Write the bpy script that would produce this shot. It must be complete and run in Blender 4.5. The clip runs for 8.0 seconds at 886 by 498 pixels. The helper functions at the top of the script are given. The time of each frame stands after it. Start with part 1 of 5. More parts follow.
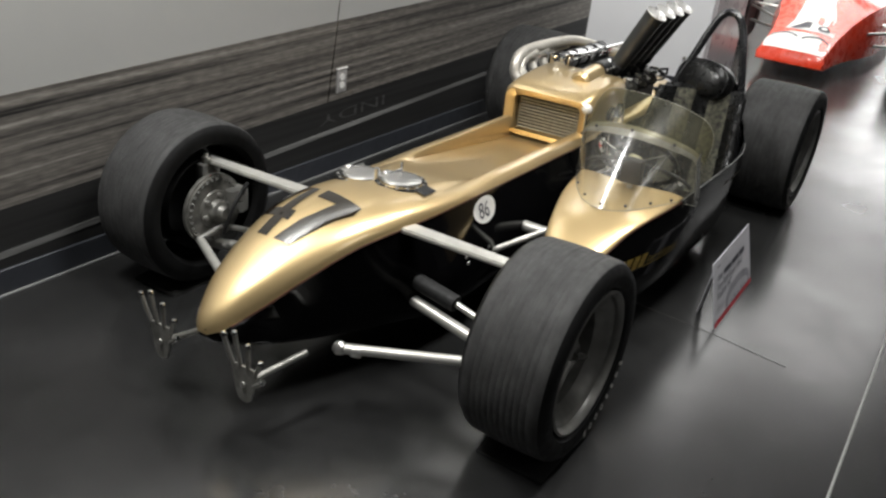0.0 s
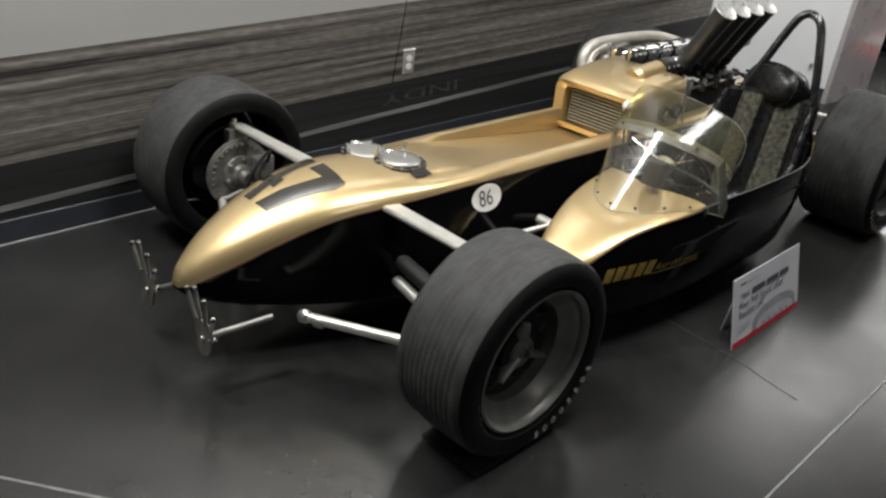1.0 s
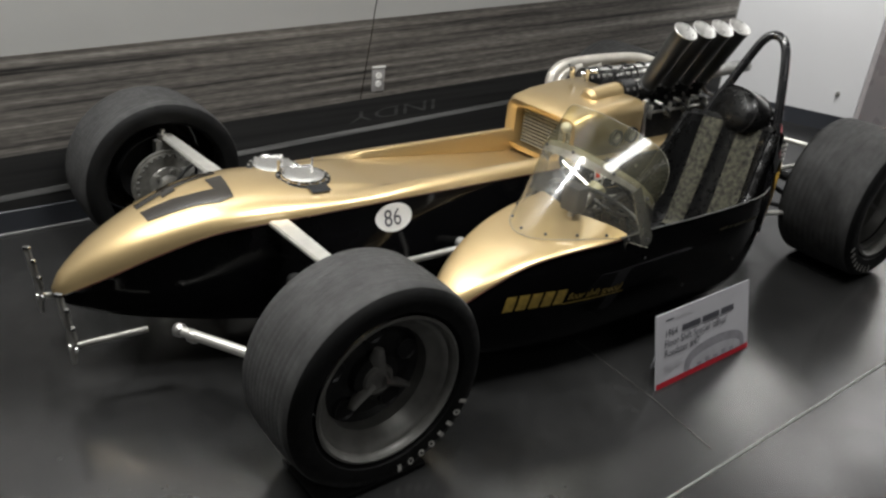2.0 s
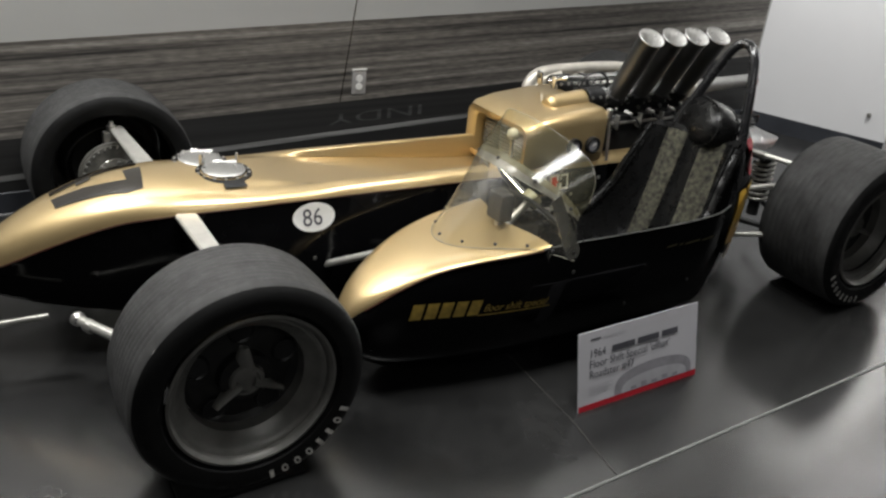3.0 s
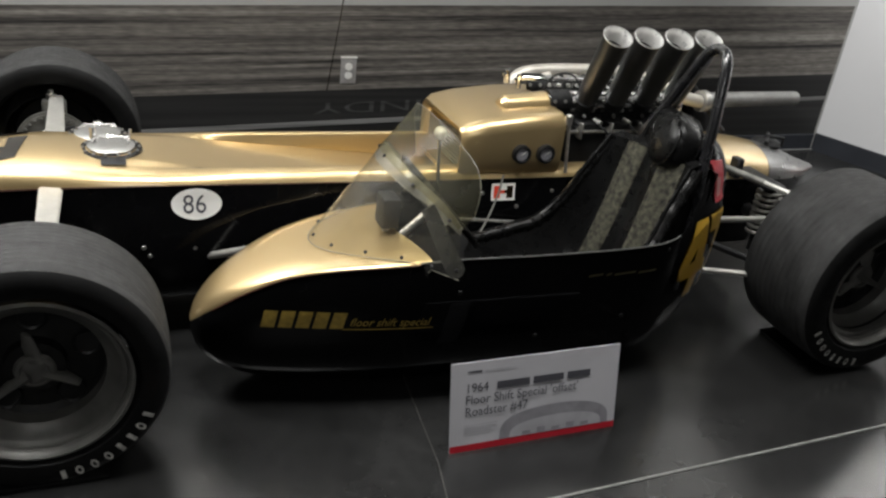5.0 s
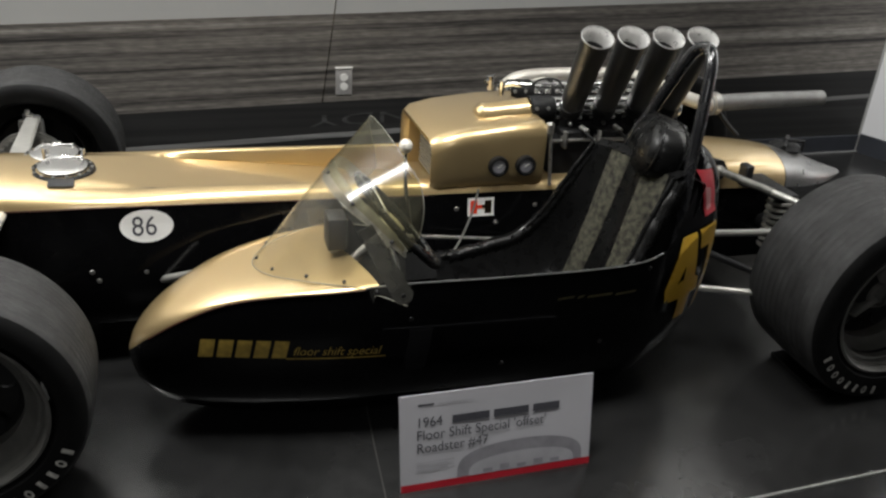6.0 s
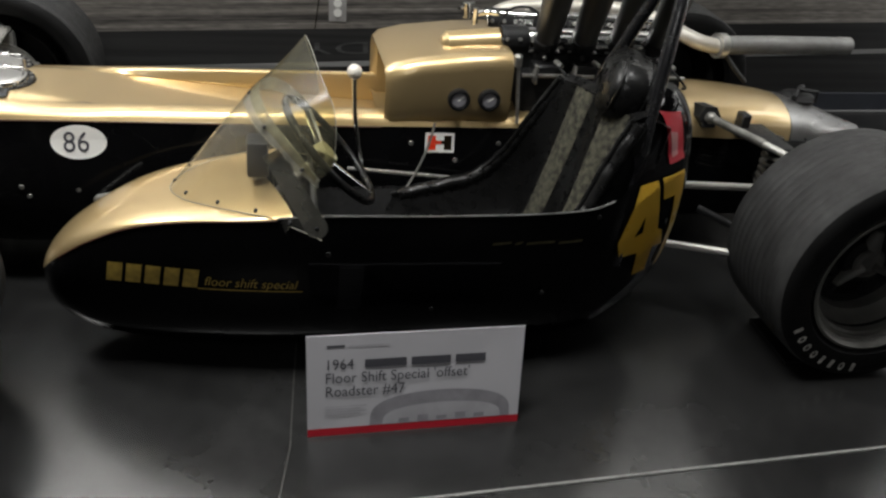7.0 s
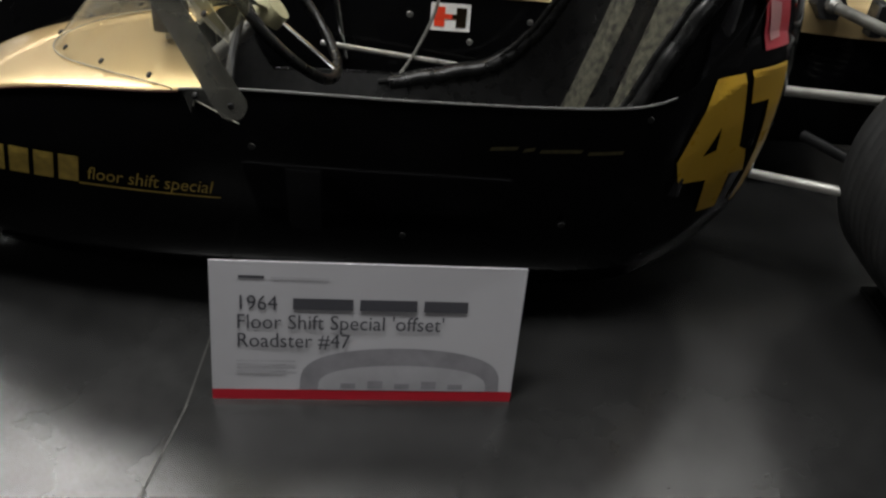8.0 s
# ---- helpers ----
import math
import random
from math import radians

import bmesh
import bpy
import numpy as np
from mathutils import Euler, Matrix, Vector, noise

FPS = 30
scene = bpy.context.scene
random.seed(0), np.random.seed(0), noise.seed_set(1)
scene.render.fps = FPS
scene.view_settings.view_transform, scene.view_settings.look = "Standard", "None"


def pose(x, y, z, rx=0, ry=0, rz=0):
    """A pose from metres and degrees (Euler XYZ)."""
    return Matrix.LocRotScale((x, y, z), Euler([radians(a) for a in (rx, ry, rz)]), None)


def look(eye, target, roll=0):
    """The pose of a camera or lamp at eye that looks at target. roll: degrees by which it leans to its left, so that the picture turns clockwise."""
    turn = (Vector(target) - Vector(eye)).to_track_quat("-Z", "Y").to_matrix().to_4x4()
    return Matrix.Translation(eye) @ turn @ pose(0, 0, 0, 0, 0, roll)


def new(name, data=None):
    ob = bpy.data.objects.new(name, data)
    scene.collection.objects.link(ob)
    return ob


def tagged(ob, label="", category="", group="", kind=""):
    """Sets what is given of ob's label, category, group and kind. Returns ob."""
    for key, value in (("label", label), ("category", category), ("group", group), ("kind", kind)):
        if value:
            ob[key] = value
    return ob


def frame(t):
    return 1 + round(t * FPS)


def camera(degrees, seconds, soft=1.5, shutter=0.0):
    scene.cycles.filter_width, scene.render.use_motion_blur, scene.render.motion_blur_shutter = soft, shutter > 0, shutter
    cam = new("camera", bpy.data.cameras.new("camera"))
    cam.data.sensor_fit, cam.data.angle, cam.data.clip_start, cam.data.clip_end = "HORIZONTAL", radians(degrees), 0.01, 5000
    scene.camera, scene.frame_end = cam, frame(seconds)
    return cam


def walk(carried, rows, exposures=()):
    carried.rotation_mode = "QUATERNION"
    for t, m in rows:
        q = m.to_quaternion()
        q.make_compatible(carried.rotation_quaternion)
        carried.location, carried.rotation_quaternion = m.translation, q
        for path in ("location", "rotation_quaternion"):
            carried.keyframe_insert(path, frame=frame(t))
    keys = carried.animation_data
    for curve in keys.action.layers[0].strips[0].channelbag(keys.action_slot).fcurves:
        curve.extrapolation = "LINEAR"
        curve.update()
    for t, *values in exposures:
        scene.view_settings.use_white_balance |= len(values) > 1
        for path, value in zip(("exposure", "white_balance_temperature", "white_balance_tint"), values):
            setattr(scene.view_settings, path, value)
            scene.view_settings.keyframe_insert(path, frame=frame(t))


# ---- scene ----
cam = camera(55.2, 8.0, soft=2.4)
PATH = [
    (0, (-1.867, -0.672, 1.533), (-0.332, 0.258, 0.651), 6.1),
    (0.5, (-1.714, -0.825, 1.550), (-0.324, 0.290, 0.642), 4.2),
    (1, (-1.514, -1.090, 1.558), (-0.232, 0.126, 0.622), 6.6),
    (1.5, (-1.255, -1.270, 1.557), (-0.017, 0.011, 0.648), 6.1),
    (2.8, (-0.656, -1.579, 1.544), (0.340, -0.102, 0.636), 6.2),
    (3, (-0.563, -1.617, 1.532), (0.430, -0.127, 0.641), 6.0),
    (3.5, (-0.348, -1.630, 1.518), (0.590, -0.091, 0.650), 6.6),
    (4, (-0.161, -1.649, 1.511), (0.714, -0.091, 0.613), 4.8),
    (4.2, (-0.078, -1.698, 1.487), (0.746, -0.100, 0.610), 5.9),
    (5.3, (0.309, -1.708, 1.495), (0.974, -0.064, 0.567), 6.6),
    (5.5, (0.378, -1.681, 1.489), (1.014, -0.021, 0.571), 6.3),
    (6, (0.555, -1.646, 1.476), (1.092, 0.049, 0.560), 3.8),
    (6.5, (0.757, -1.655, 1.461), (1.172, 0.045, 0.495), 6.1),
    (7, (0.923, -1.607, 1.402), (1.293, 0.066, 0.369), 4.8),
    (7.5, (1.084, -1.418, 1.241), (1.332, 0.238, 0.147), 3.4),
    (8, (1.221, -1.165, 1.051), (1.388, 0.457, -0.107), 5.4),
]
walk(cam, [(t, look(eye, target, roll)) for t, eye, target, roll in PATH], [(0, 0.0), (3.5, -0.05), (5.5, -0.1), (6.5, -0.15), (8, -0.22)])

# ---------------------------------------------------------------- light
world = bpy.data.worlds.new("gallery_world")
scene.world = world
world.use_nodes = True
world.node_tree.nodes["Background"].inputs[0].default_value = (0.9, 0.95, 1.0, 1)
world.node_tree.nodes["Background"].inputs[1].default_value = 0.01
scene.view_settings.exposure = 0.0


def ceiling_or_fill_lamp(x, y, z, sx, sy, watts, target=None, colour=(1.0, 0.995, 0.975)):
    data = bpy.data.lights.new("ceiling_or_fill_lamp", "AREA")
    data.shape, data.size, data.size_y, data.energy, data.color = "RECTANGLE", sx, sy, watts, colour
    ob = new("ceiling_or_fill_lamp", data)
    ob.matrix_world = look((x, y, z), target or (x, y + 0.001, 0))
    return ob


LAMPS = [
    # x, y, height, sizes, watts, spread, aim
    (-1.25, 1.30, 3.4, 0.9, 0.4, 80, 150, None), (0.5, -0.12, 3.4, 1.2, 0.55, 63, 150, None), (2.1, -0.05, 3.4, 0.7, 0.6, 25, 150, None),
    # the lamp at (-0.2, -3.4) is an added fill for tyre sides and hubs
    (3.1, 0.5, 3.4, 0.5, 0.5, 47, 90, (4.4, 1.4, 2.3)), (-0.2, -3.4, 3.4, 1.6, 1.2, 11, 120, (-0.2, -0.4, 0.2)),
    (-0.5, 1.15, 3.4, 1.3, 0.3, 95, 62, (-0.5, 1.835, 2.75)), (2.95, 1.15, 3.4, 1.0, 0.3, 22, 62, (2.95, 1.835, 2.75)),
    (0.5, 1.15, 3.4, 2.4, 0.3, 45, 45, (0.5, 1.835, 2.6)), (6.25, 1.15, 3.4, 1.8, 0.3, 210, 75, (6.25, 1.835, 2.7)), (9.3, 1.15, 3.4, 1.8, 0.3, 210, 75, (9.3, 1.835, 2.7)),
    (6.3, 1.10, 3.4, 2.2, 0.8, 26, 150, None), (8.4, 0.3, 3.4, 3.2, 2.0, 75, 170, None), (10.5, -2.0, 3.4, 3.0, 3.0, 110, 150, None), (11.6, 0.2, 3.4, 0.8, 2.4, 230, 110, (13.0, 0.4, 2.3)),
]
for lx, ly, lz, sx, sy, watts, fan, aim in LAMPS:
    ceiling_or_fill_lamp(lx, ly, lz, sx, sy, watts, aim).data.spread = radians(fan)

# ---------------------------------------------------------------- materials


def material(name, colour, rough=0.5, metal=0.0, coat=0.0, vary=0.15, scale=12.0, bump=0.0, bump_scale=200.0, spec=0.5, rough_vary=0.1):
    m = bpy.data.materials.new(name)
    m.use_nodes = True
    nt = m.node_tree
    b = nt.nodes["Principled BSDF"]
    tc = nt.nodes.new("ShaderNodeTexCoord")
    n1 = nt.nodes.new("ShaderNodeTexNoise")
    n1.inputs["Scale"].default_value, n1.inputs["Detail"].default_value = scale, 6
    nt.links.new(tc.outputs["Object"], n1.inputs["Vector"])
    ramp = nt.nodes.new("ShaderNodeMapRange")
    ramp.inputs["From Min"].default_value, ramp.inputs["From Max"].default_value = 0.3, 0.7
    ramp.inputs["To Min"].default_value, ramp.inputs["To Max"].default_value = 1 - vary, 1 + vary
    nt.links.new(n1.outputs["Fac"], ramp.inputs["Value"])
    mul = nt.nodes.new("ShaderNodeMix")
    mul.data_type, mul.blend_type = "RGBA", "MULTIPLY"
    mul.inputs["Factor"].default_value = 1.0
    mul.inputs["A"].default_value = (*colour, 1)
    nt.links.new(ramp.outputs["Result"], mul.inputs["B"])
    nt.links.new(mul.outputs["Result"], b.inputs["Base Color"])
    b.inputs["Metallic"].default_value, b.inputs["Specular IOR Level"].default_value = metal, spec
    b.inputs["Coat Weight"].default_value, b.inputs["Coat Roughness"].default_value = coat, 0.06
    n2 = nt.nodes.new("ShaderNodeTexNoise")
    n2.inputs["Scale"].default_value, n2.inputs["Detail"].default_value = scale * 3.1, 8
    nt.links.new(tc.outputs["Object"], n2.inputs["Vector"])
    rr = nt.nodes.new("ShaderNodeMapRange")
    rr.inputs["From Min"].default_value, rr.inputs["From Max"].default_value = 0.3, 0.7
    rr.inputs["To Min"].default_value, rr.inputs["To Max"].default_value = max(0.02, rough - rough_vary), min(1, rough + rough_vary)
    nt.links.new(n2.outputs["Fac"], rr.inputs["Value"])
    nt.links.new(rr.outputs["Result"], b.inputs["Roughness"])
    if bump:
        n3 = nt.nodes.new("ShaderNodeTexNoise")
        n3.inputs["Scale"].default_value, n3.inputs["Detail"].default_value = bump_scale, 4
        nt.links.new(tc.outputs["Object"], n3.inputs["Vector"])
        bp = nt.nodes.new("ShaderNodeBump")
        bp.inputs["Strength"].default_value, bp.inputs["Distance"].default_value = bump, 0.002
        nt.links.new(n3.outputs["Fac"], bp.inputs["Height"])
        nt.links.new(bp.outputs["Normal"], b.inputs["Normal"])
    return m


GOLD = material("gold_paint", (0.65, 0.483, 0.243), 0.345, 0.78, 1.0, 0.03, 5, rough_vary=0.006)
GOLD.node_tree.nodes["Principled BSDF"].inputs["Coat Roughness"].default_value = 0.08
BLACK = material("black_paint", (0.003, 0.003, 0.0033), 0.09, 0.0, 0.0, 0.2, 8, rough_vary=0.03, spec=0.12)
DARK = material("dark_metal", (0.014, 0.014, 0.0145), 0.5, 0.3, 0, 0.3, 20)
RUBBER = material("tyre_rubber", (0.034, 0.034, 0.0335), 0.75, 0, 0, 0.2, 14, 0.35, 260, 0.35)
tn = RUBBER.node_tree
mp, tx, cr = tn.nodes.new("ShaderNodeMapping"), tn.nodes.new("ShaderNodeTexNoise"), tn.nodes.new("ShaderNodeMapRange")
mp.inputs["Scale"].default_value = (16, 60, 16)
tx.inputs["Scale"].default_value, tx.inputs["Detail"].default_value = 1.0, 4
cr.inputs["From Min"].default_value, cr.inputs["From Max"].default_value = 0.3, 0.7
cr.inputs["To Min"].default_value, cr.inputs["To Max"].default_value = 0.78, 1.22
tn.links.new(tn.nodes["Texture Coordinate"].outputs["Object"], mp.inputs["Vector"])
tn.links.new(mp.outputs[0], tx.inputs["Vector"])
tn.links.new(tx.outputs["Fac"], cr.inputs["Value"])
mu = tn.nodes.new("ShaderNodeMix")
mu.data_type, mu.blend_type = "RGBA", "MULTIPLY"
mu.inputs["Factor"].default_value = 1.0
tn.links.new(tn.nodes["Mix"].outputs["Result"], mu.inputs["A"])
tn.links.new(cr.outputs[0], mu.inputs["B"])
tn.links.new(mu.outputs["Result"], tn.nodes["Principled BSDF"].inputs["Base Color"])
SIDEWALL = material("sidewall_rubber", (0.0055, 0.0055, 0.0055), 0.6, 0, 0, 0.3, 14, 0.1, 200, 0.16)
ALLOY = material("magnesium_alloy", (0.175, 0.172, 0.160), 0.42, 0.3, 0, 0.2, 18, 0.1, 300)
HUBDARK = material("wheel_center_metal", (0.015, 0.015, 0.0145), 0.5, 0.4, 0, 0.3, 18, 0.1, 300)
STEEL = material("satin_steel", (0.55, 0.54, 0.51), 0.36, 0.9, 0, 0.1, 25)
ARM = material("plated_arm", (0.56, 0.55, 0.51), 0.40, 0.62, 0, 0.08, 25)
CHROME = material("chrome", (0.80, 0.80, 0.79), 0.09, 1.0, 0, 0.04, 20, rough_vary=0.04)
PIPE = material("exhaust_metal", (0.60, 0.57, 0.51), 0.46, 0.6, 0, 0.15, 14)
LEATHER = material("black_vinyl", (0.0055, 0.0055, 0.0055), 0.30, 0, 0, 0.3, 12, 0.35, 38, 0.28)
MOUTH = material("satin_aluminum", (0.86, 0.85, 0.83), 0.34, 0.45, 0, 0.03, 25)
SPUN = material("spun_aluminum", (0.88, 0.87, 0.85), 0.20, 0.95, 0, 0.02, 25, rough_vary=0.02)
FABRIC = material("brocade_fabric", (0.047, 0.045, 0.031), 0.7, 0, 0, 0.95, 60, 0.9, 70, 0.4)
WHITE = material("white_enamel", (0.75, 0.74, 0.71), 0.4, 0, 0, 0.05, 10)
YELLOW = material("yellow_paint", (0.55, 0.33, 0.03), 0.35, 0, 0.2, 0.08, 10)
YELLOWDIM = material("faded_gold_leaf", (0.45, 0.31, 0.06), 0.45, 0.1, 0, 0.25, 60)
RED = material("red_paint", (0.80, 0.060, 0.022), 0.28, 0, 0.6, 0.06, 6)
REDSIGN = material("red_print", (0.42, 0.012, 0.025), 0.5, 0, 0, 0.05, 10)
PAPER = material("white_card", (0.46, 0.455, 0.48), 0.55, 0, 0, 0.03, 8)
INK = material("dark_grey_ink", (0.055, 0.055, 0.065), 0.6, 0, 0, 0.1, 10)
PALEINK = material("pale_grey_ink", (0.38, 0.375, 0.40), 0.6, 0, 0, 0.12, 20)
MIDINK = material("grey_ink", (0.24, 0.235, 0.255), 0.6, 0, 0, 0.15, 30)
BAND = material("black_ink_decal", (0.012, 0.008, 0.004), 0.10, 0, 1.0, 0.1, 10, rough_vary=0.03)
MAT = material("black_rubber_mat", (0.006, 0.006, 0.006), 0.7, 0, 0, 0.2, 20)
BASEBOARD = material("slate_vinyl_base", (0.028, 0.031, 0.038), 0.5, 0, 0, 0.15, 6)
PLASTER = material("white_wall_paint", (0.38, 0.38, 0.367), 0.7, 0, 0, 0.04, 2, 0.15, 120)
PANELPAINT = material("pale_panel_paint", (0.74, 0.74, 0.75), 0.45, 0, 0, 0.02, 2)
# grey with a trace of the red car's pink reflection mixed into the colour
PINKREFLECT = material("glossy_grey_panel_edge", (0.40, 0.375, 0.38), 0.32, 0, 0.4, 0.05, 3)
DIMWALL = material("dark_hall_paint", (0.09, 0.09, 0.09), 0.7, 0, 0, 0.1, 2)
CEIL = material("ceiling_paint", (0.10, 0.10, 0.10), 0.8, 0, 0, 0.1, 2)
BALL = material("cream_knob", (0.78, 0.74, 0.66), 0.3, 0, 0.3, 0.03, 10)
FORK = material("cast_grey_metal", (0.24, 0.235, 0.215), 0.42, 0.6, 0, 0.3, 30)
FINMAT = material("radiator_fin", (0.36, 0.35, 0.30), 0.5, 0.6, 0, 0.2, 60)


def concrete():
    m = material("polished_dark_concrete", (0.052, 0.053, 0.054), 0.34, 0, 0, 0.1, 3, 0, 50, 0.5, 0.1)
    nt = m.node_tree
    b = nt.nodes["Principled BSDF"]
    tc = nt.nodes.new("ShaderNodeTexCoord")
    big = nt.nodes.new("ShaderNodeTexNoise")
    big.inputs["Scale"].default_value, big.inputs["Detail"].default_value, big.inputs["Roughness"].default_value = 1.7, 5, 0.52
    big.inputs["Distortion"].default_value = 0.3
    nt.links.new(tc.outputs["Object"], big.inputs["Vector"])
    ramp = nt.nodes.new("ShaderNodeValToRGB")
    ramp.color_ramp.elements[0].position, ramp.color_ramp.elements[1].position = 0.3, 0.72
    ramp.color_ramp.elements[0].color, ramp.color_ramp.elements[1].color = (0.005, 0.0051, 0.0051, 1), (0.026, 0.026, 0.0257, 1)
    nt.links.new(big.outputs["Fac"], ramp.inputs["Fac"])
    grit = nt.nodes.new("ShaderNodeTexNoise")
    grit.inputs["Scale"].default_value, grit.inputs["Detail"].default_value = 22, 3
    nt.links.new(tc.outputs["Object"], grit.inputs["Vector"])
    gr = nt.nodes.new("ShaderNodeMapRange")
    gr.inputs["From Min"].default_value, gr.inputs["From Max"].default_value = 0.3, 0.7
    gr.inputs["To Min"].default_value, gr.inputs["To Max"].default_value = 0.88, 1.14
    nt.links.new(grit.outputs["Fac"], gr.inputs["Value"])
    mul2 = nt.nodes.new("ShaderNodeMix")
    mul2.data_type, mul2.blend_type = "RGBA", "MULTIPLY"
    mul2.inputs["Factor"].default_value = 1.0
    nt.links.new(ramp.outputs["Color"], mul2.inputs["A"])
    nt.links.new(gr.outputs["Result"], mul2.inputs["B"])
    nt.links.new(mul2.outputs["Result"], b.inputs["Base Color"])
    rr = nt.nodes.new("ShaderNodeMapRange")
    rr.inputs["From Min"].default_value, rr.inputs["From Max"].default_value = 0.3, 0.7
    rr.inputs["To Min"].default_value, rr.inputs["To Max"].default_value = 0.28, 0.19
    nt.links.new(big.outputs["Fac"], rr.inputs["Value"])
    nt.links.new(rr.outputs["Result"], b.inputs["Roughness"])
    fine = nt.nodes.new("ShaderNodeTexNoise")
    fine.inputs["Scale"].default_value, fine.inputs["Detail"].default_value, fine.inputs["Distortion"].default_value = 2.6, 4, 0.3
    nt.links.new(tc.outputs["Object"], fine.inputs["Vector"])
    sp = nt.nodes.new("ShaderNodeMapRange")
    sp.inputs["From Min"].default_value, sp.inputs["From Max"].default_value = 0.32, 0.68
    sp.inputs["To Min"].default_value, sp.inputs["To Max"].default_value = 0.40, 0.72
    nt.links.new(fine.outputs["Fac"], sp.inputs["Value"])
    nt.links.new(sp.outputs["Result"], b.inputs["Specular IOR Level"])
    return m


def mural():
    """A printed racetrack blurred by speed: long streaks that climb gently to one side."""
    m = bpy.data.materials.new("printed_mural")
    m.use_nodes = True
    nt = m.node_tree
    b = nt.nodes["Principled BSDF"]
    b.inputs["Roughness"].default_value = 0.55
    tc = nt.nodes.new("ShaderNodeTexCoord")
    sep = nt.nodes.new("ShaderNodeSeparateXYZ")
    nt.links.new(tc.outputs["Object"], sep.inputs[0])

    def math_node(op, a, c):
        n = nt.nodes.new("ShaderNodeMath")
        n.operation = op
        for k, v in enumerate((a, c)):
            if isinstance(v, (int, float)):
                n.inputs[k].default_value = v
            else:
                nt.links.new(v, n.inputs[k])
        return n.outputs[0]

    # streak coordinate: height with the print's slope taken out
    lean = math_node("MULTIPLY", sep.outputs["X"], 0.031)
    v = math_node("SUBTRACT", sep.outputs["Z"], lean)

    def streaks(along, across, detail, seed):
        comb = nt.nodes.new("ShaderNodeCombineXYZ")
        nt.links.new(math_node("MULTIPLY", sep.outputs["X"], along), comb.inputs[0])
        nt.links.new(math_node("MULTIPLY", v, across), comb.inputs[1])
        comb.inputs[2].default_value = seed
        n = nt.nodes.new("ShaderNodeTexNoise")
        n.inputs["Scale"].default_value, n.inputs["Detail"].default_value, n.inputs["Roughness"].default_value = 1.0, detail, 0.6
        nt.links.new(comb.outputs[0], n.inputs["Vector"])
        return n.outputs["Fac"]

    broad, middle, fine = streaks(0.16, 15.0, 4, 3.1), streaks(0.40, 48.0, 7, 7.7), streaks(5.0, 160.0, 6, 1.2)
    mixn = math_node("ADD", math_node("ADD", math_node("MULTIPLY", broad, 0.40), math_node("MULTIPLY", middle, 0.40)), math_node("MULTIPLY", fine, 0.20))
    ramp = nt.nodes.new("ShaderNodeValToRGB")
    cr = ramp.color_ramp
    cr.elements[0].position, cr.elements[0].color = 0.395, (0.012, 0.0115, 0.011, 1)
    cr.elements[1].position, cr.elements[1].color = 0.61, (0.27, 0.258, 0.232, 1)
    for place, tone in ((0.432, (0.051, 0.047, 0.043, 1)), (0.470, (0.097, 0.089, 0.080, 1)), (0.535, (0.156, 0.143, 0.127, 1))):
        e = cr.elements.new(place)
        e.color = tone
    nt.links.new(mixn, ramp.inputs["Fac"])
    grain = nt.nodes.new("ShaderNodeTexNoise")
    grain.inputs["Scale"].default_value, grain.inputs["Detail"].default_value = 55, 6
    mp = nt.nodes.new("ShaderNodeMapping")
    mp.inputs["Scale"].default_value = (0.30, 1, 1.7)
    nt.links.new(tc.outputs["Object"], mp.inputs["Vector"])
    nt.links.new(mp.outputs[0], grain.inputs["Vector"])
    gr = nt.nodes.new("ShaderNodeMapRange")
    gr.inputs["From Min"].default_value, gr.inputs["From Max"].default_value = 0.3, 0.7
    gr.inputs["To Min"].default_value, gr.inputs["To Max"].default_value = 0.70, 1.34
    nt.links.new(grain.outputs["Fac"], gr.inputs["Value"])
    mul = nt.nodes.new("ShaderNodeMix")
    mul.data_type, mul.blend_type = "RGBA", "MULTIPLY"
    mul.inputs["Factor"].default_value = 1.0
    nt.links.new(ramp.outputs["Color"], mul.inputs["A"])
    nt.links.new(gr.outputs["Result"], mul.inputs["B"])
    nt.links.new(mul.outputs["Result"], b.inputs["Base Color"])
    return m


def streaky(name, dark, light, sx=0.3, sz=20):
    m = bpy.data.materials.new(name)
    m.use_nodes = True
    nt = m.node_tree
    b = nt.nodes["Principled BSDF"]
    b.inputs["Roughness"].default_value = 0.55
    tc = nt.nodes.new("ShaderNodeTexCoord")
    mp = nt.nodes.new("ShaderNodeMapping")
    mp.inputs["Rotation"].default_value = (0, radians(1.8), 0)
    mp.inputs["Scale"].default_value = (sx, 1, sz)
    nt.links.new(tc.outputs["Object"], mp.inputs["Vector"])
    n = nt.nodes.new("ShaderNodeTexNoise")
    n.inputs["Scale"].default_value, n.inputs["Detail"].default_value = 1.6, 7
    nt.links.new(mp.outputs[0], n.inputs["Vector"])
    r = nt.nodes.new("ShaderNodeValToRGB")
    r.color_ramp.elements[0].position, r.color_ramp.elements[1].position = 0.35, 0.7
    r.color_ramp.elements[0].color, r.color_ramp.elements[1].color = (*dark, 1), (*light, 1)
    nt.links.new(n.outputs["Fac"], r.inputs["Fac"])
    nt.links.new(r.outputs["Color"], b.inputs["Base Color"])
    return m


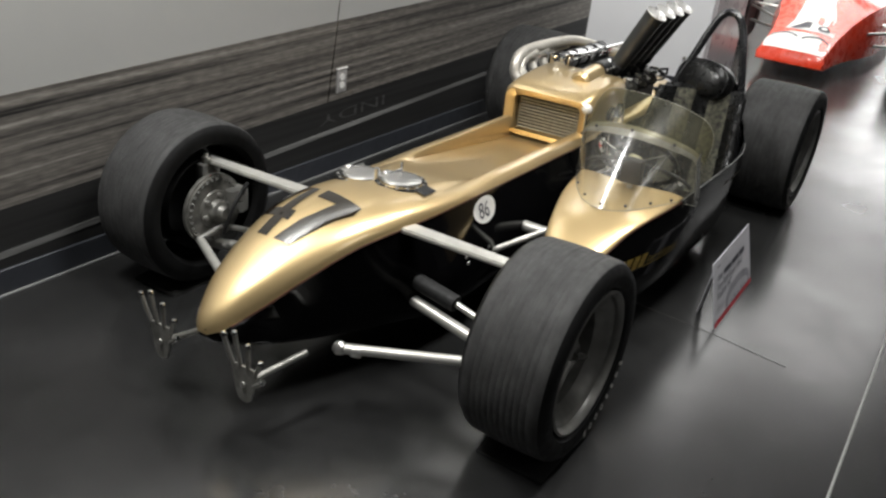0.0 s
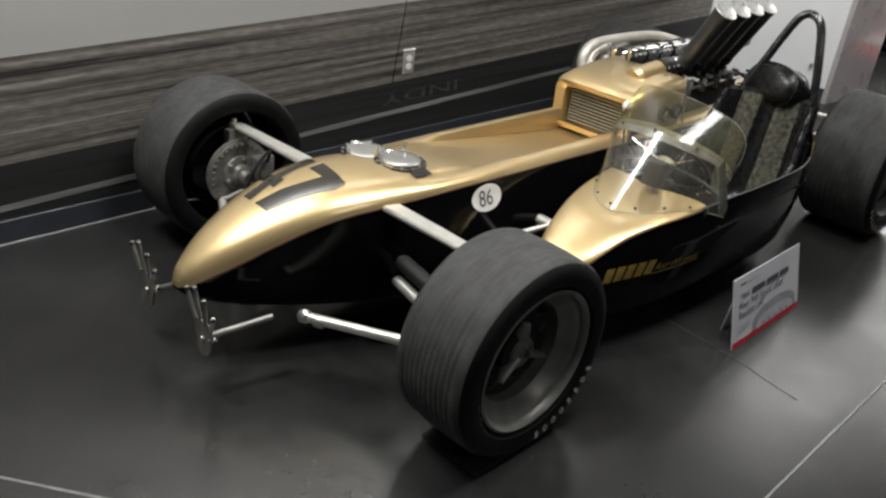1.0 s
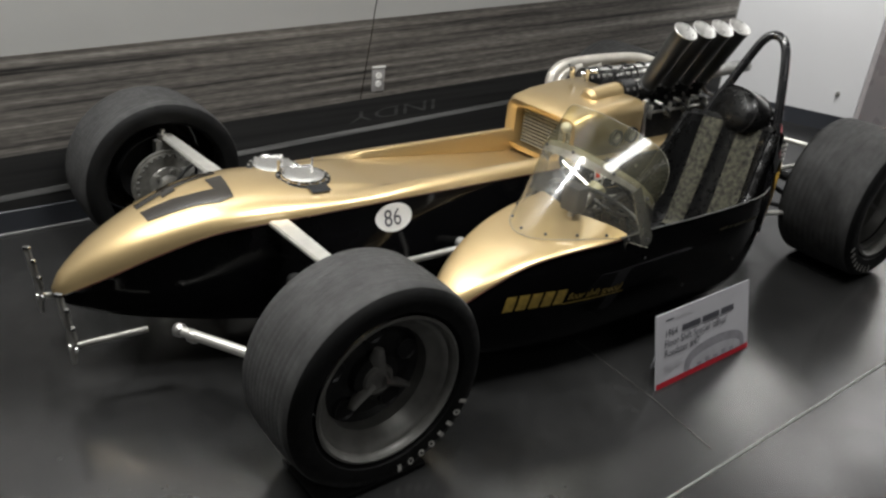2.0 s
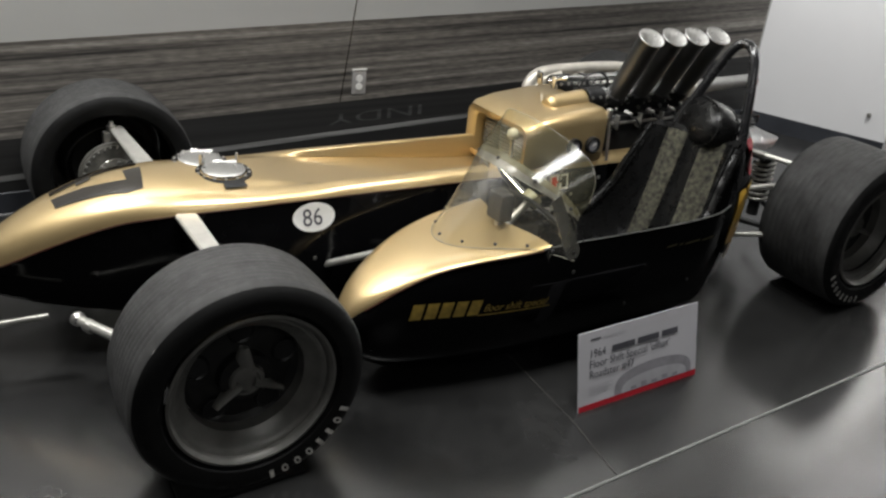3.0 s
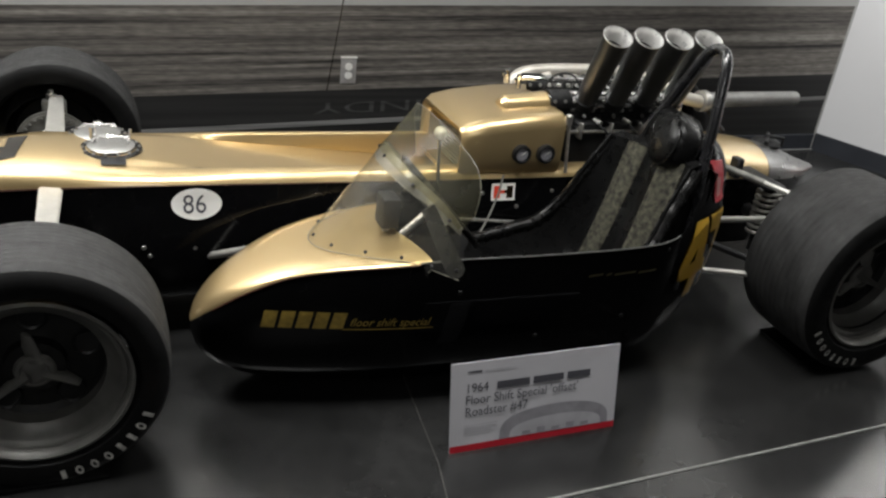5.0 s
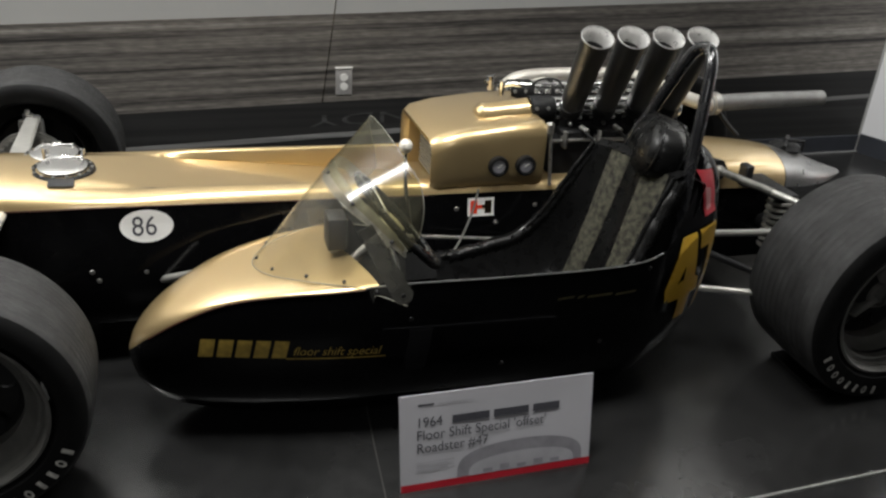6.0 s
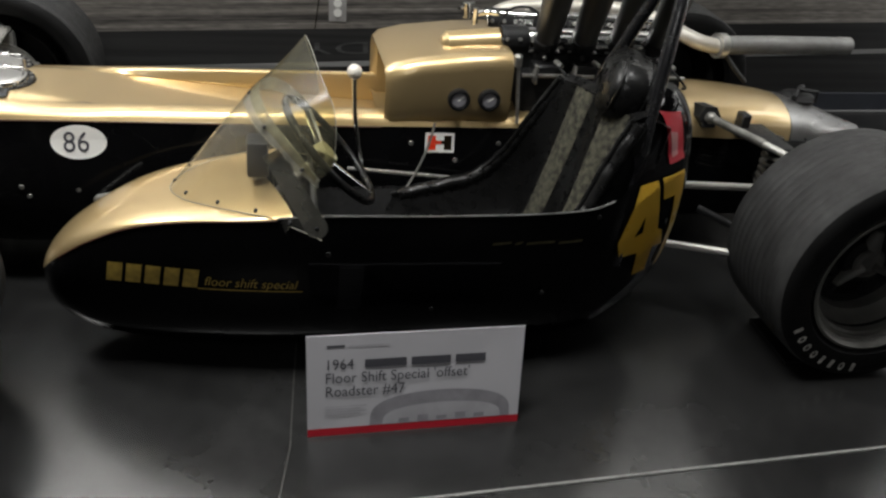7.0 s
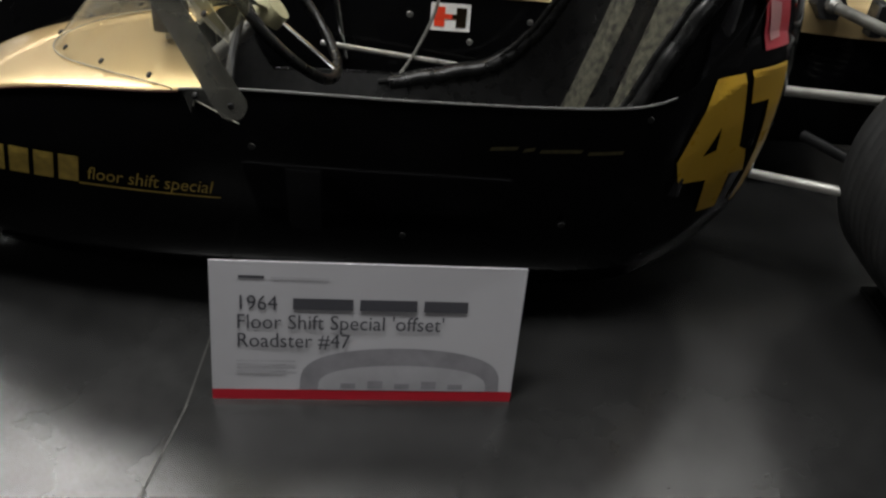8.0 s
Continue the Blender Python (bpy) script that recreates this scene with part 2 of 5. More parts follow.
def clear_sheet(name, tint, base=0.05, veil=0.10, haze=(0.62, 0.61, 0.55)):
    """Old clear plastic: mostly see-through, a little milky, with a soft gloss."""
    m = bpy.data.materials.new(name)
    m.use_nodes = True
    nt = m.node_tree
    nt.nodes.remove(nt.nodes["Principled BSDF"])
    out = nt.nodes["Material Output"]
    tr = nt.nodes.new("ShaderNodeBsdfTransparent")
    tr.inputs[0].default_value = (*tint, 1)
    df = nt.nodes.new("ShaderNodeBsdfDiffuse")
    df.inputs[0].default_value = (*haze, 1)
    tl = nt.nodes.new("ShaderNodeBsdfTranslucent")
    tl.inputs[0].default_value = (*haze, 1)
    milk = nt.nodes.new("ShaderNodeMixShader")
    milk.inputs[0].default_value = 0.5
    nt.links.new(df.outputs[0], milk.inputs[1])
    nt.links.new(tl.outputs[0], milk.inputs[2])
    tc = nt.nodes.new("ShaderNodeTexCoord")
    no = nt.nodes.new("ShaderNodeTexNoise")
    no.inputs["Scale"].default_value, no.inputs["Detail"].default_value = 14, 6
    nt.links.new(tc.outputs["Object"], no.inputs["Vector"])
    vr = nt.nodes.new("ShaderNodeMapRange")
    vr.inputs["From Min"].default_value, vr.inputs["From Max"].default_value = 0.3, 0.7
    vr.inputs["To Min"].default_value, vr.inputs["To Max"].default_value = veil * 0.6, veil * 1.4
    nt.links.new(no.outputs["Fac"], vr.inputs["Value"])
    body = nt.nodes.new("ShaderNodeMixShader")
    nt.links.new(vr.outputs[0], body.inputs[0])
    nt.links.new(tr.outputs[0], body.inputs[1])
    nt.links.new(milk.outputs[0], body.inputs[2])
    gl = nt.nodes.new("ShaderNodeBsdfGlossy")
    gl.inputs["Roughness"].default_value = 0.15
    lw = nt.nodes.new("ShaderNodeLayerWeight")
    lw.inputs["Blend"].default_value = 0.5
    pw = nt.nodes.new("ShaderNodeMath")
    pw.operation = "POWER"
    pw.inputs[1].default_value = 4.0
    nt.links.new(lw.outputs["Facing"], pw.inputs[0])
    fr = nt.nodes.new("ShaderNodeMath")
    fr.operation = "MULTIPLY_ADD"
    fr.inputs[1].default_value, fr.inputs[2].default_value = 0.45, base
    nt.links.new(pw.outputs[0], fr.inputs[0])
    mx = nt.nodes.new("ShaderNodeMixShader")
    nt.links.new(fr.outputs[0], mx.inputs[0])
    nt.links.new(body.outputs[0], mx.inputs[1])
    nt.links.new(gl.outputs[0], mx.inputs[2])
    nt.links.new(mx.outputs[0], out.inputs[0])
    return m


CONCRETE, MURAL = concrete(), mural()
ASPHALT = streaky("printed_dark_track", (0.009, 0.009, 0.009), (0.026, 0.026, 0.0255))
TRACKLINE = streaky("printed_white_line", (0.11, 0.11, 0.107), (0.25, 0.25, 0.243), 0.6, 30)
PLEXI = clear_sheet("clear_acrylic", (0.90, 0.89, 0.82), 0.085, 0.10)
JOINT = material("pale_joint_filler", (0.11, 0.11, 0.107), 0.6, 0, 0, 0.35, 30)

# ---------------------------------------------------------------- mesh helpers
PLACED = {}


def thing(name, label, category, x, y, z=0.0, group="", kind=""):
    ob = new(name)
    ob.empty_display_size = 0.1
    ob.location = (x, y, z)
    PLACED[ob] = Matrix.Translation((x, y, z))
    return tagged(ob, label, category, group, kind)


def mesh_of(name, bm, mat, smooth=True):
    me = bpy.data.meshes.new(name)
    bmesh.ops.recalc_face_normals(bm, faces=bm.faces)
    bm.to_mesh(me)
    bm.free()
    me.materials.append(mat)
    if smooth:
        me.shade_smooth()
        if len(me.polygons) < 60000:
            me.set_sharp_from_angle(angle=radians(38))
    return me


def part(name, bm, mat, parent=None, label="", smooth=True):
    """Links a bmesh, given in world places, as one mesh object under a thing or a part."""
    ob = new(name, mesh_of(name, bm, mat, smooth))
    PLACED[ob] = Matrix.Identity(4)
    if parent is not None:
        ob.parent = parent
        ob.matrix_parent_inverse = PLACED[parent].inverted()
    return tagged(ob, label)


def structure(name, bm, mat, label, category):
    ob = part(name, bm, mat, None, "", False)
    return tagged(ob, label, category, "", "structure")


def box(x0, x1, y0, y1, z0, z1, bevel=0.0, seg=2, bm=None):
    own = bmesh.new()
    bmesh.ops.create_cube(own, size=1.0)
    for v in own.verts:
        v.co = ((x0 + x1) / 2 + v.co.x * (x1 - x0), (y0 + y1) / 2 + v.co.y * (y1 - y0), (z0 + z1) / 2 + v.co.z * (z1 - z0))
    if bevel:
        bmesh.ops.bevel(own, geom=own.edges[:], offset=bevel, segments=seg, affect="EDGES", profile=0.6)
    return join(bm, own)


def join(bm, own):
    if bm is None:
        return own
    me = bpy.data.meshes.new("tmp")
    own.to_mesh(me)
    own.free()
    bm.from_mesh(me)
    bpy.data.meshes.remove(me)
    return bm


def spline(points, n=8):
    """A smooth line through the points."""
    p = [Vector(q) for q in points]
    out = []
    for k in range(len(p) - 1):
        a, b, c, d = p[max(k - 1, 0)], p[k], p[k + 1], p[min(k + 2, len(p) - 1)]
        for j in range(n):
            t = j / n
            out.append(0.5 * (2 * b + (c - a) * t + (2 * a - 5 * b + 4 * c - d) * t * t + (3 * b - a - 3 * c + d) * t**3))
    return out + [p[-1]]


def tube(points, r, sides=12, bm=None, r_end=None, cap=True, flat=1.0):
    """A round bar along points; flat: how far it is pressed in its second axis."""
    p = [Vector(q) for q in points]
    own = bmesh.new()
    side = None
    rings = []
    for k, c in enumerate(p):
        way = (p[min(k + 1, len(p) - 1)] - p[max(k - 1, 0)]).normalized()
        if side is None:
            side = way.cross(Vector((0, 0, 1)))
            if side.length < 0.1:
                side = way.cross(Vector((1, 0, 0)))
        side = (side - way * side.dot(way)).normalized()
        up = side.cross(way)
        rr = r if r_end is None else r + (r_end - r) * k / (len(p) - 1)
        rings.append([own.verts.new(c + side * rr * math.cos(a) + up * rr * flat * math.sin(a)) for a in np.linspace(0, 2 * math.pi, sides, endpoint=False)])
    for a, b in zip(rings, rings[1:]):
        for j in range(sides):
            own.faces.new((a[j], a[(j + 1) % sides], b[(j + 1) % sides], b[j]))
    if cap:
        own.faces.new(rings[0][::-1]), own.faces.new(rings[-1])
    return join(bm, own)


def lathe(profile, place, axis, sides=48, bm=None, closed=False):
    """Turns (radius, along) pairs round an axis through place."""
    own = bmesh.new()
    axis = Vector(axis).normalized()
    u = axis.orthogonal().normalized()
    w = axis.cross(u)
    c = Vector(place)
    rings = []
    for r, h in profile:
        if r < 1e-6:
            rings.append([own.verts.new(c + axis * h)])
        else:
            rings.append([own.verts.new(c + axis * h + (u * math.cos(a) + w * math.sin(a)) * r) for a in np.linspace(0, 2 * math.pi, sides, endpoint=False)])
    pairs = list(zip(rings, rings[1:])) + ([(rings[-1], rings[0])] if closed else [])
    for a, b in pairs:
        for j in range(sides):
            q = [a[j % len(a)], a[(j + 1) % len(a)], b[(j + 1) % len(b)], b[j % len(b)]]
            q = list(dict.fromkeys(q))
            if len(q) > 2:
                own.faces.new(q)
    return join(bm, own)


def loft(rings, closed=True, caps=True, bm=None):
    own = bmesh.new()
    vs = [[own.verts.new(p) for p in ring] for ring in rings]
    n = len(vs[0])
    for a, b in zip(vs, vs[1:]):
        for j in range(n if closed else n - 1):
            own.faces.new((a[j], a[(j + 1) % n], b[(j + 1) % n], b[j]))
    if caps and closed:
        own.faces.new(vs[0][::-1]), own.faces.new(vs[-1])
    return join(bm, own)


def table(rows):
    """A smooth function of the first column that gives the others."""
    rows = np.array(rows, float)

    def at(x):
        k = int(np.clip(np.searchsorted(rows[:, 0], x) - 1, 0, len(rows) - 2))
        x0, x1 = rows[k, 0], rows[k + 1, 0]
        t = np.clip((x - x0) / (x1 - x0), 0, 1)
        d = [(rows[min(i + 1, len(rows) - 1)] - rows[max(i - 1, 0)]) / (rows[min(i + 1, len(rows) - 1), 0] - rows[max(i - 1, 0), 0]) for i in (k, k + 1)]
        h = x1 - x0
        return ((2 * t**3 - 3 * t**2 + 1) * rows[k] + (t**3 - 2 * t**2 + t) * h * d[0] + (-2 * t**3 + 3 * t**2) * rows[k + 1] + (t**3 - t**2) * h * d[1])[1:]

    return at


def flat_shape(outlines, cell=0.0):
    """Filled outlines in the xy plane, cut into cells so that they can be bent."""
    own = bmesh.new()
    for outline in outlines:
        own.faces.new([own.verts.new((x, y, 0)) for x, y in outline])
    bmesh.ops.triangulate(own, faces=own.faces[:])
    if cell:
        xs, ys = [v.co.x for v in own.verts], [v.co.y for v in own.verts]
        for axis, low, high in ((0, min(xs), max(xs)), (1, min(ys), max(ys))):
            for k in np.arange(low + cell, high, cell):
                co, no = [0, 0, 0], [0, 0, 0]
                co[axis], no[axis] = k, 1
                bmesh.ops.bisect_plane(own, geom=own.verts[:] + own.edges[:] + own.faces[:], plane_co=co, plane_no=no)
    return own


def text_shape(text, size, cell=0.0, shear=0.0):
    """Letters of the built-in font, in the xy plane, from their left foot."""
    cu = bpy.data.curves.new("tmp", "FONT")
    cu.body, cu.size, cu.resolution_u, cu.shear = text, size, 3, shear
    ob = bpy.data.objects.new("tmp", cu)
    me = bpy.data.meshes.new_from_object(ob)
    own = bmesh.new()
    own.from_mesh(me)
    for item, pool in ((ob, bpy.data.objects), (cu, bpy.data.curves), (me, bpy.data.meshes)):
        pool.remove(item)
    bmesh.ops.triangulate(own, faces=own.faces[:])
    if cell and own.verts:
        xs = [v.co.x for v in own.verts]
        for k in np.arange(min(xs) + cell, max(xs), cell):
            bmesh.ops.bisect_plane(own, geom=own.verts[:] + own.edges[:] + own.faces[:], plane_co=(k, 0, 0), plane_no=(1, 0, 0))
    return own


def lay_on(bm, frame_matrix, tree, way, lift=0.0015):
    """Moves a flat shape by the matrix and presses it along way on to a surface."""
    way = Vector(way).normalized()
    for v in bm.verts:
        p = frame_matrix @ v.co
        hit, normal, _, _ = tree.ray_cast(p - way * 0.6, way)
        if hit is None:
            hit, normal, _, _ = tree.find_nearest(p + way * 0.35)
        v.co = hit - normal * lift * (1 if normal.dot(way) > 0 else -1)
    return bm


def tree_of(*obs):
    from mathutils.bvhtree import BVHTree
    verts, polys = [], []
    for ob in obs:
        n = len(verts)
        verts += [v.co.copy() for v in ob.data.vertices]
        polys += [[n + i for i in p.vertices] for p in ob.data.polygons]
    return BVHTree.FromPolygons(verts, polys)

# ---------------------------------------------------------------- the gallery
WALL_Y = 1.822
structure("floor", box(-7, 13, -9, WALL_Y + 0.2, -0.2, 0.0), CONCRETE, "dark grey polished concrete gallery floor with cloudy stains", "floor")


def strip(points, width, z, mat, name, label):
    own = bmesh.new()
    p = [Vector((x, y, z)) for x, y in points]
    left, right = [], []
    for k, c in enumerate(p):
        way = (p[min(k + 1, len(p) - 1)] - p[max(k - 1, 0)]).normalized()
        side = Vector((-way.y, way.x, 0)) * width / 2
        left.append(own.verts.new(c + side)), right.append(own.verts.new(c - side))
    for k in range(len(p) - 1):
        own.faces.new((left[k], left[k + 1], right[k + 1], right[k]))
    return structure(name, own, mat, label, "floor joint")


strip([(0.955, 0.30), (0.938, 0.05), (0.925, -0.17), (0.908, -0.27), (0.895, -0.345), (0.886, -0.42)], 0.0036, 0.0016, material("dull_crack_filler", (0.036, 0.035, 0.031), 0.6, 0, 0, 0.6, 40), "floor_joint_1", "thin pale crack across the dark concrete floor")
strip([(-1.9, 1.70), (-1.10, 0.65), (-0.94, 0.44), (-0.25, -0.49)], 0.009, 0.0014, JOINT, "floor_joint_2", "pale filled saw joint crossing the concrete floor")

MURAL_X0, MURAL_X1 = -5.0, 3.90


def sloped_band(z0a, z0b, z1a, z1b, y, thick=0.004):
    """A printed band on the wall between two lines, given by their heights at x = 0 and x = 4."""
    own = bmesh.new()
    out = []
    for yy in (y, y - thick):
        for x in (MURAL_X0, MURAL_X1):
            out += [own.verts.new((x, yy, z0a + (z0b - z0a) * x / 4)), own.verts.new((x, yy, z1a + (z1b - z1a) * x / 4))]
    a0, a1, b0, b1, c0, c1, d0, d1 = out
    for q in ((a0, b0, b1, a1), (c0, c1, d1, d0), (a0, c0, d0, b0), (a1, b1, d1, c1), (a0, a1, c1, c0), (b0, d0, d1, b1)):
        own.faces.new(q)
    return own


wall = structure("wall_north", box(-7, 13, WALL_Y, WALL_Y + 0.2, 0, 3.6), PLASTER, "white painted gallery wall above a printed mural", "wall")
band = structure("mural_panel_1", sloped_band(0.320, 0.444, 0.687, 0.811, WALL_Y), MURAL, "printed brown and grey speed-streaked racetrack mural on the wall", "mural")
band = structure("mural_panel_2", sloped_band(0.095, 0.095, 0.320, 0.444, WALL_Y), ASPHALT, "printed near-black track surface at the foot of the mural", "mural")
band = structure("mural_line", sloped_band(0.153, 0.299, 0.175, 0.320, WALL_Y - 0.004, 0.002), TRACKLINE, "printed pale track line on the dark mural", "mural line")
structure("baseboard", box(-7, MURAL_X1, WALL_Y - 0.012, WALL_Y - 0.0005, 0, 0.095, 0.003, 1), BASEBOARD, "dark slate vinyl baseboard along the mural wall", "baseboard")
# thin pale grey strip along the foot of the baseboard
structure("floor_edge_strip", box(-7, 4.0, WALL_Y - 0.020, WALL_Y - 0.0125, 0, 0.010, 0.002, 1), material("pale_strip_grey", (0.20, 0.20, 0.20), 0.5), "thin pale strip where the baseboard meets the floor", "trim")
own = bmesh.new()
for za, zb, yy in ((0.354, 0.720, WALL_Y - 0.0048), (0.720, 2.4, WALL_Y - 0.0008)):
    xa, xb = 1.074 + 0.14 * (za - 0.354), 1.074 + 0.14 * (zb - 0.354)
    own = loft([[(xa - 0.002, yy, za), (xa + 0.002, yy, za), (xa + 0.002, yy - 0.001, za), (xa - 0.002, yy - 0.001, za)], [(xb - 0.0015, yy, zb), (xb + 0.0015, yy, zb), (xb + 0.0015, yy - 0.001, zb), (xb - 0.0015, yy - 0.001, zb)]], True, True, own)
structure("mural_seam", own, BAND, "thin dark joint in the mural and the wall above it", "seam")
word = text_shape("INDY", 0.10)
for v in word.verts:
    v.co = Vector((1.530 - v.co.x * 2.15, WALL_Y - 0.0055, 0.309 - v.co.y * 0.72 - v.co.x * 0.06))
structure("mural_word", word, streaky("printed_faint_letters", (0.032, 0.032, 0.032), (0.092, 0.092, 0.090)), "faint upside-down word INDY printed on the dark track", "mural lettering")

OX, OZ = 1.165, 0.442
outlet = thing("wall_outlet", "white duplex electrical outlet on the mural wall", "outlet", OX, WALL_Y, OZ - 0.06)
part("cover_plate", box(OX - 0.035, OX + 0.035, WALL_Y - 0.010, WALL_Y - 0.0042, OZ - 0.057, OZ + 0.057, 0.003), material("grey_plate", (0.33, 0.32, 0.31), 0.4), outlet, "grey cover plate")
for dz in (-0.019, 0.019):
    part("socket", lathe([(0, 0), (0.0165, 0), (0.0165, 0.004), (0, 0.004)], (OX, WALL_Y - 0.010, OZ + dz), (0, -1, 0), 20), WHITE, outlet, "white socket face")
# white strip stands for the light on the plate's upper edge
part("lit_top_edge", box(OX - 0.036, OX + 0.036, WALL_Y - 0.014, WALL_Y - 0.004, OZ + 0.057, OZ + 0.062), WHITE, outlet, "top edge whitened as if lit from above")

# partition at the end of the mural
own = bmesh.new()
foot = [(3.920, 1.821), (4.258, 1.05), (4.81, 1.00), (4.81, 1.821)]


def prism(points, z0, z1, bm=None):
    own = bmesh.new()
    low = [own.verts.new((x, y, z0)) for x, y in points]
    high = [own.verts.new((x, y, z1)) for x, y in points]
    own.faces.new(low[::-1]), own.faces.new(high)
    for k in range(len(points)):
        j = (k + 1) % len(points)
        own.faces.new((low[k], low[j], high[j], high[k]))
    return join(bm, own)


structure("wall_partition", prism(foot, 0.0, 1.75), PANELPAINT, "plain pale grey display partition beside the mural", "partition")
structure("partition_edge", prism([(4.259, 1.046), (4.268, 1.022), (4.81, 0.970), (4.81, 0.996)], 0.0, 1.75), PINKREFLECT, "glossy grey end face of the partition", "partition")
structure("partition_baseboard", prism([(3.908, 1.810), (4.243, 1.046), (4.256, 1.051), (3.917, 1.820)], 0.0, 0.10), BASEBOARD, "dark slate vinyl baseboard under the partition", "baseboard")
bolt = thing("wall_plug", "small grey round plug on the pale partition", "wall plug", 4.20, 1.16, 0.24)
part("cap", lathe([(0, 0), (0.014, 0), (0.012, 0.01), (0, 0.012)], (4.200, 1.162, 0.24), (-0.9, -0.44, 0), 12), STEEL, bolt)
# walls and ceiling that close the hall, behind and above the camera
structure("wall_east", box(13, 13.2, -9, WALL_Y, 0, 3.6), PANELPAINT, "plain white far wall of the gallery hall", "wall")
structure("wall_south", box(-7, 13, -9.2, -9, 0, 3.6), DIMWALL, "plain dark hall wall", "wall")
structure("wall_west", box(-7.2, -7, -9, WALL_Y, 0, 3.6), DIMWALL, "plain dark hall wall", "wall")
structure("ceiling", box(-7.2, 13.2, -9.2, WALL_Y + 0.2, 3.6, 3.8), CEIL, "dark gallery ceiling", "ceiling")

# ---------------------------------------------------------------- wheels


def wheel(car, name, x, y, z, r, width, side, rim_r, label, letters=True, nut=True, dish=0.055):
    """A racing wheel round an axle along y; side: the way its outer face looks (-1 to the aisle)."""
    s = side
    c = (x, y, z)
    hw = width / 2
    rim = [(rim_r - 0.030, hw - 0.035), (rim_r - 0.012, hw - 0.018), (rim_r + 0.000, hw - 0.004), (rim_r + 0.002, hw + 0.002), (rim_r - 0.005, hw + 0.005), (rim_r - 0.012, hw - 0.002), (rim_r - 0.015, hw - 0.012), (rim_r - 0.016, hw - 0.018), (rim_r - 0.023, hw - 0.020),
           (rim_r - 0.031, hw - 0.55 * dish), (rim_r - 0.044, hw - 0.85 * dish), (rim_r - 0.054, hw - dish), (rim_r - 0.058, hw - dish - 0.004), (rim_r - 0.060, hw - dish - 0.05)]
    barrel = [(rim_r - 0.040, -hw + 0.02), (rim_r - 0.034, hw - 0.05)]
    own = lathe(rim, c, (0, s, 0), 64)
    rolled = lathe(barrel, c, (0, s, 0), 48)
    hw -= dish - 0.055
    w = part("wheel", own, ALLOY, car, label)
    part("barrel", rolled, HUBDARK, w, "dark inner rim barrel")
    # centre: dished spider with openings, drum behind
    part("wheel_center", lathe([(0.02, hw - 0.062), (0.045, hw - 0.058), (0.064, hw - 0.066), (0.068, hw - 0.095)], c, (0, s, 0), 40), HUBDARK, w, "dark cast wheel center")
    part("center_plate", lathe([(0.06, hw - 0.088), (0.085, hw - 0.100), (rim_r - 0.075, hw - 0.104), (rim_r - 0.058, hw - 0.092)], c, (0, s, 0), 40), HUBDARK, w, "dark dished wheel plate")
    for k in range(5):
        a = k * 2 * math.pi / 5 + 0.3
        d = Vector((math.cos(a), 0, math.sin(a)))
        m = Vector(c) + Vector((0, s * (hw - 0.098), 0)) + d * (rim_r * 0.5 + 0.012)
        part("lightening_hole", lathe([(0.0, 0.002), (0.026, 0.002), (0.031, 0.006), (0.034, 0.002), (0.034, -0.01)], m, (0, s, 0), 20), DARK, w, "dark round opening")
    own = lathe([(0, hw - 0.125), (rim_r - 0.075, hw - 0.125), (rim_r - 0.072, 0.0), (0, 0.0)], c, (0, s, 0), 32)
    part("brake_drum", own, DARK, w, "dark brake behind the spokes")
    if nut:
        own = lathe([(0.014, hw - 0.09), (0.046, hw - 0.085), (0.046, hw - 0.060), (0.040, hw - 0.050), (0.032, hw - 0.047), (0.028, hw - 0.055), (0.022, hw - 0.057), (0.0, hw - 0.055)], c, (0, s, 0), 28)
        for k in range(3):
            a = math.pi / 2 + k * 2 * math.pi / 3 + 0.08
            d = Vector((math.cos(a), 0, math.sin(a)))
            m = Vector(c) + Vector((0, s * (hw - 0.066), 0))
            own = tube([m + d * 0.020, m + d * 0.055 + Vector((0, s * 0.004, 0)), m + d * 0.080 + Vector((0, s * 0.010, 0)), m + d * 0.100 + Vector((0, s * 0.016, 0))], 0.027, 10, own, 0.012, True, 0.5)
        part("knock_off_nut", own, ALLOY, w, "three-eared knock-off nut")
    hw = width / 2
    # tyre
    prof = [(rim_r + 0.003, hw - 0.012), (rim_r + 0.016, hw + 0.008), (r - 0.042, hw + 0.013), (r - 0.020, hw + 0.009), (r - 0.009, hw - 0.003)]
    lower = [(a, -h) for a, h in reversed(prof)]
    own = lathe(lower, c, (0, s, 0), 72)
    own = lathe(prof[::-1], c, (0, s, 0), 72, own)
    part("sidewall", own, SIDEWALL, w, "black rubber sidewall")
    prof = [(r - 0.009, -hw + 0.003, 0), (r - 0.004, -hw + 0.014, 0)]
    ribs = 11
    for k in range(1, ribs):
        u = -1 + 2 * k / ribs
        rr, h = r - 0.004 * u * u, u * (hw - 0.018)
        prof += [(rr, h - 0.0016, 1), (rr - 0.0006, h - 0.0005, 1), (rr - 0.0006, h + 0.0005, 1), (rr, h + 0.0016, 1)]
    prof += [(r - 0.004, hw - 0.014, 0), (r - 0.009, hw - 0.003, 0)]
    rings = []
    for j in range(200):
        a, shift = 2 * math.pi * j / 200, 0.0014 * (1, -1)[j % 2]
        rings.append([(x + rr * math.cos(a), y + s * (h + shift * z1), z + rr * math.sin(a)) for rr, h, z1 in prof])
    own = loft(rings + rings[:1], False)
    bmesh.ops.remove_doubles(own, verts=own.verts, dist=1e-6)
    part("tread", own, RUBBER, w, "worn grey slick tread")
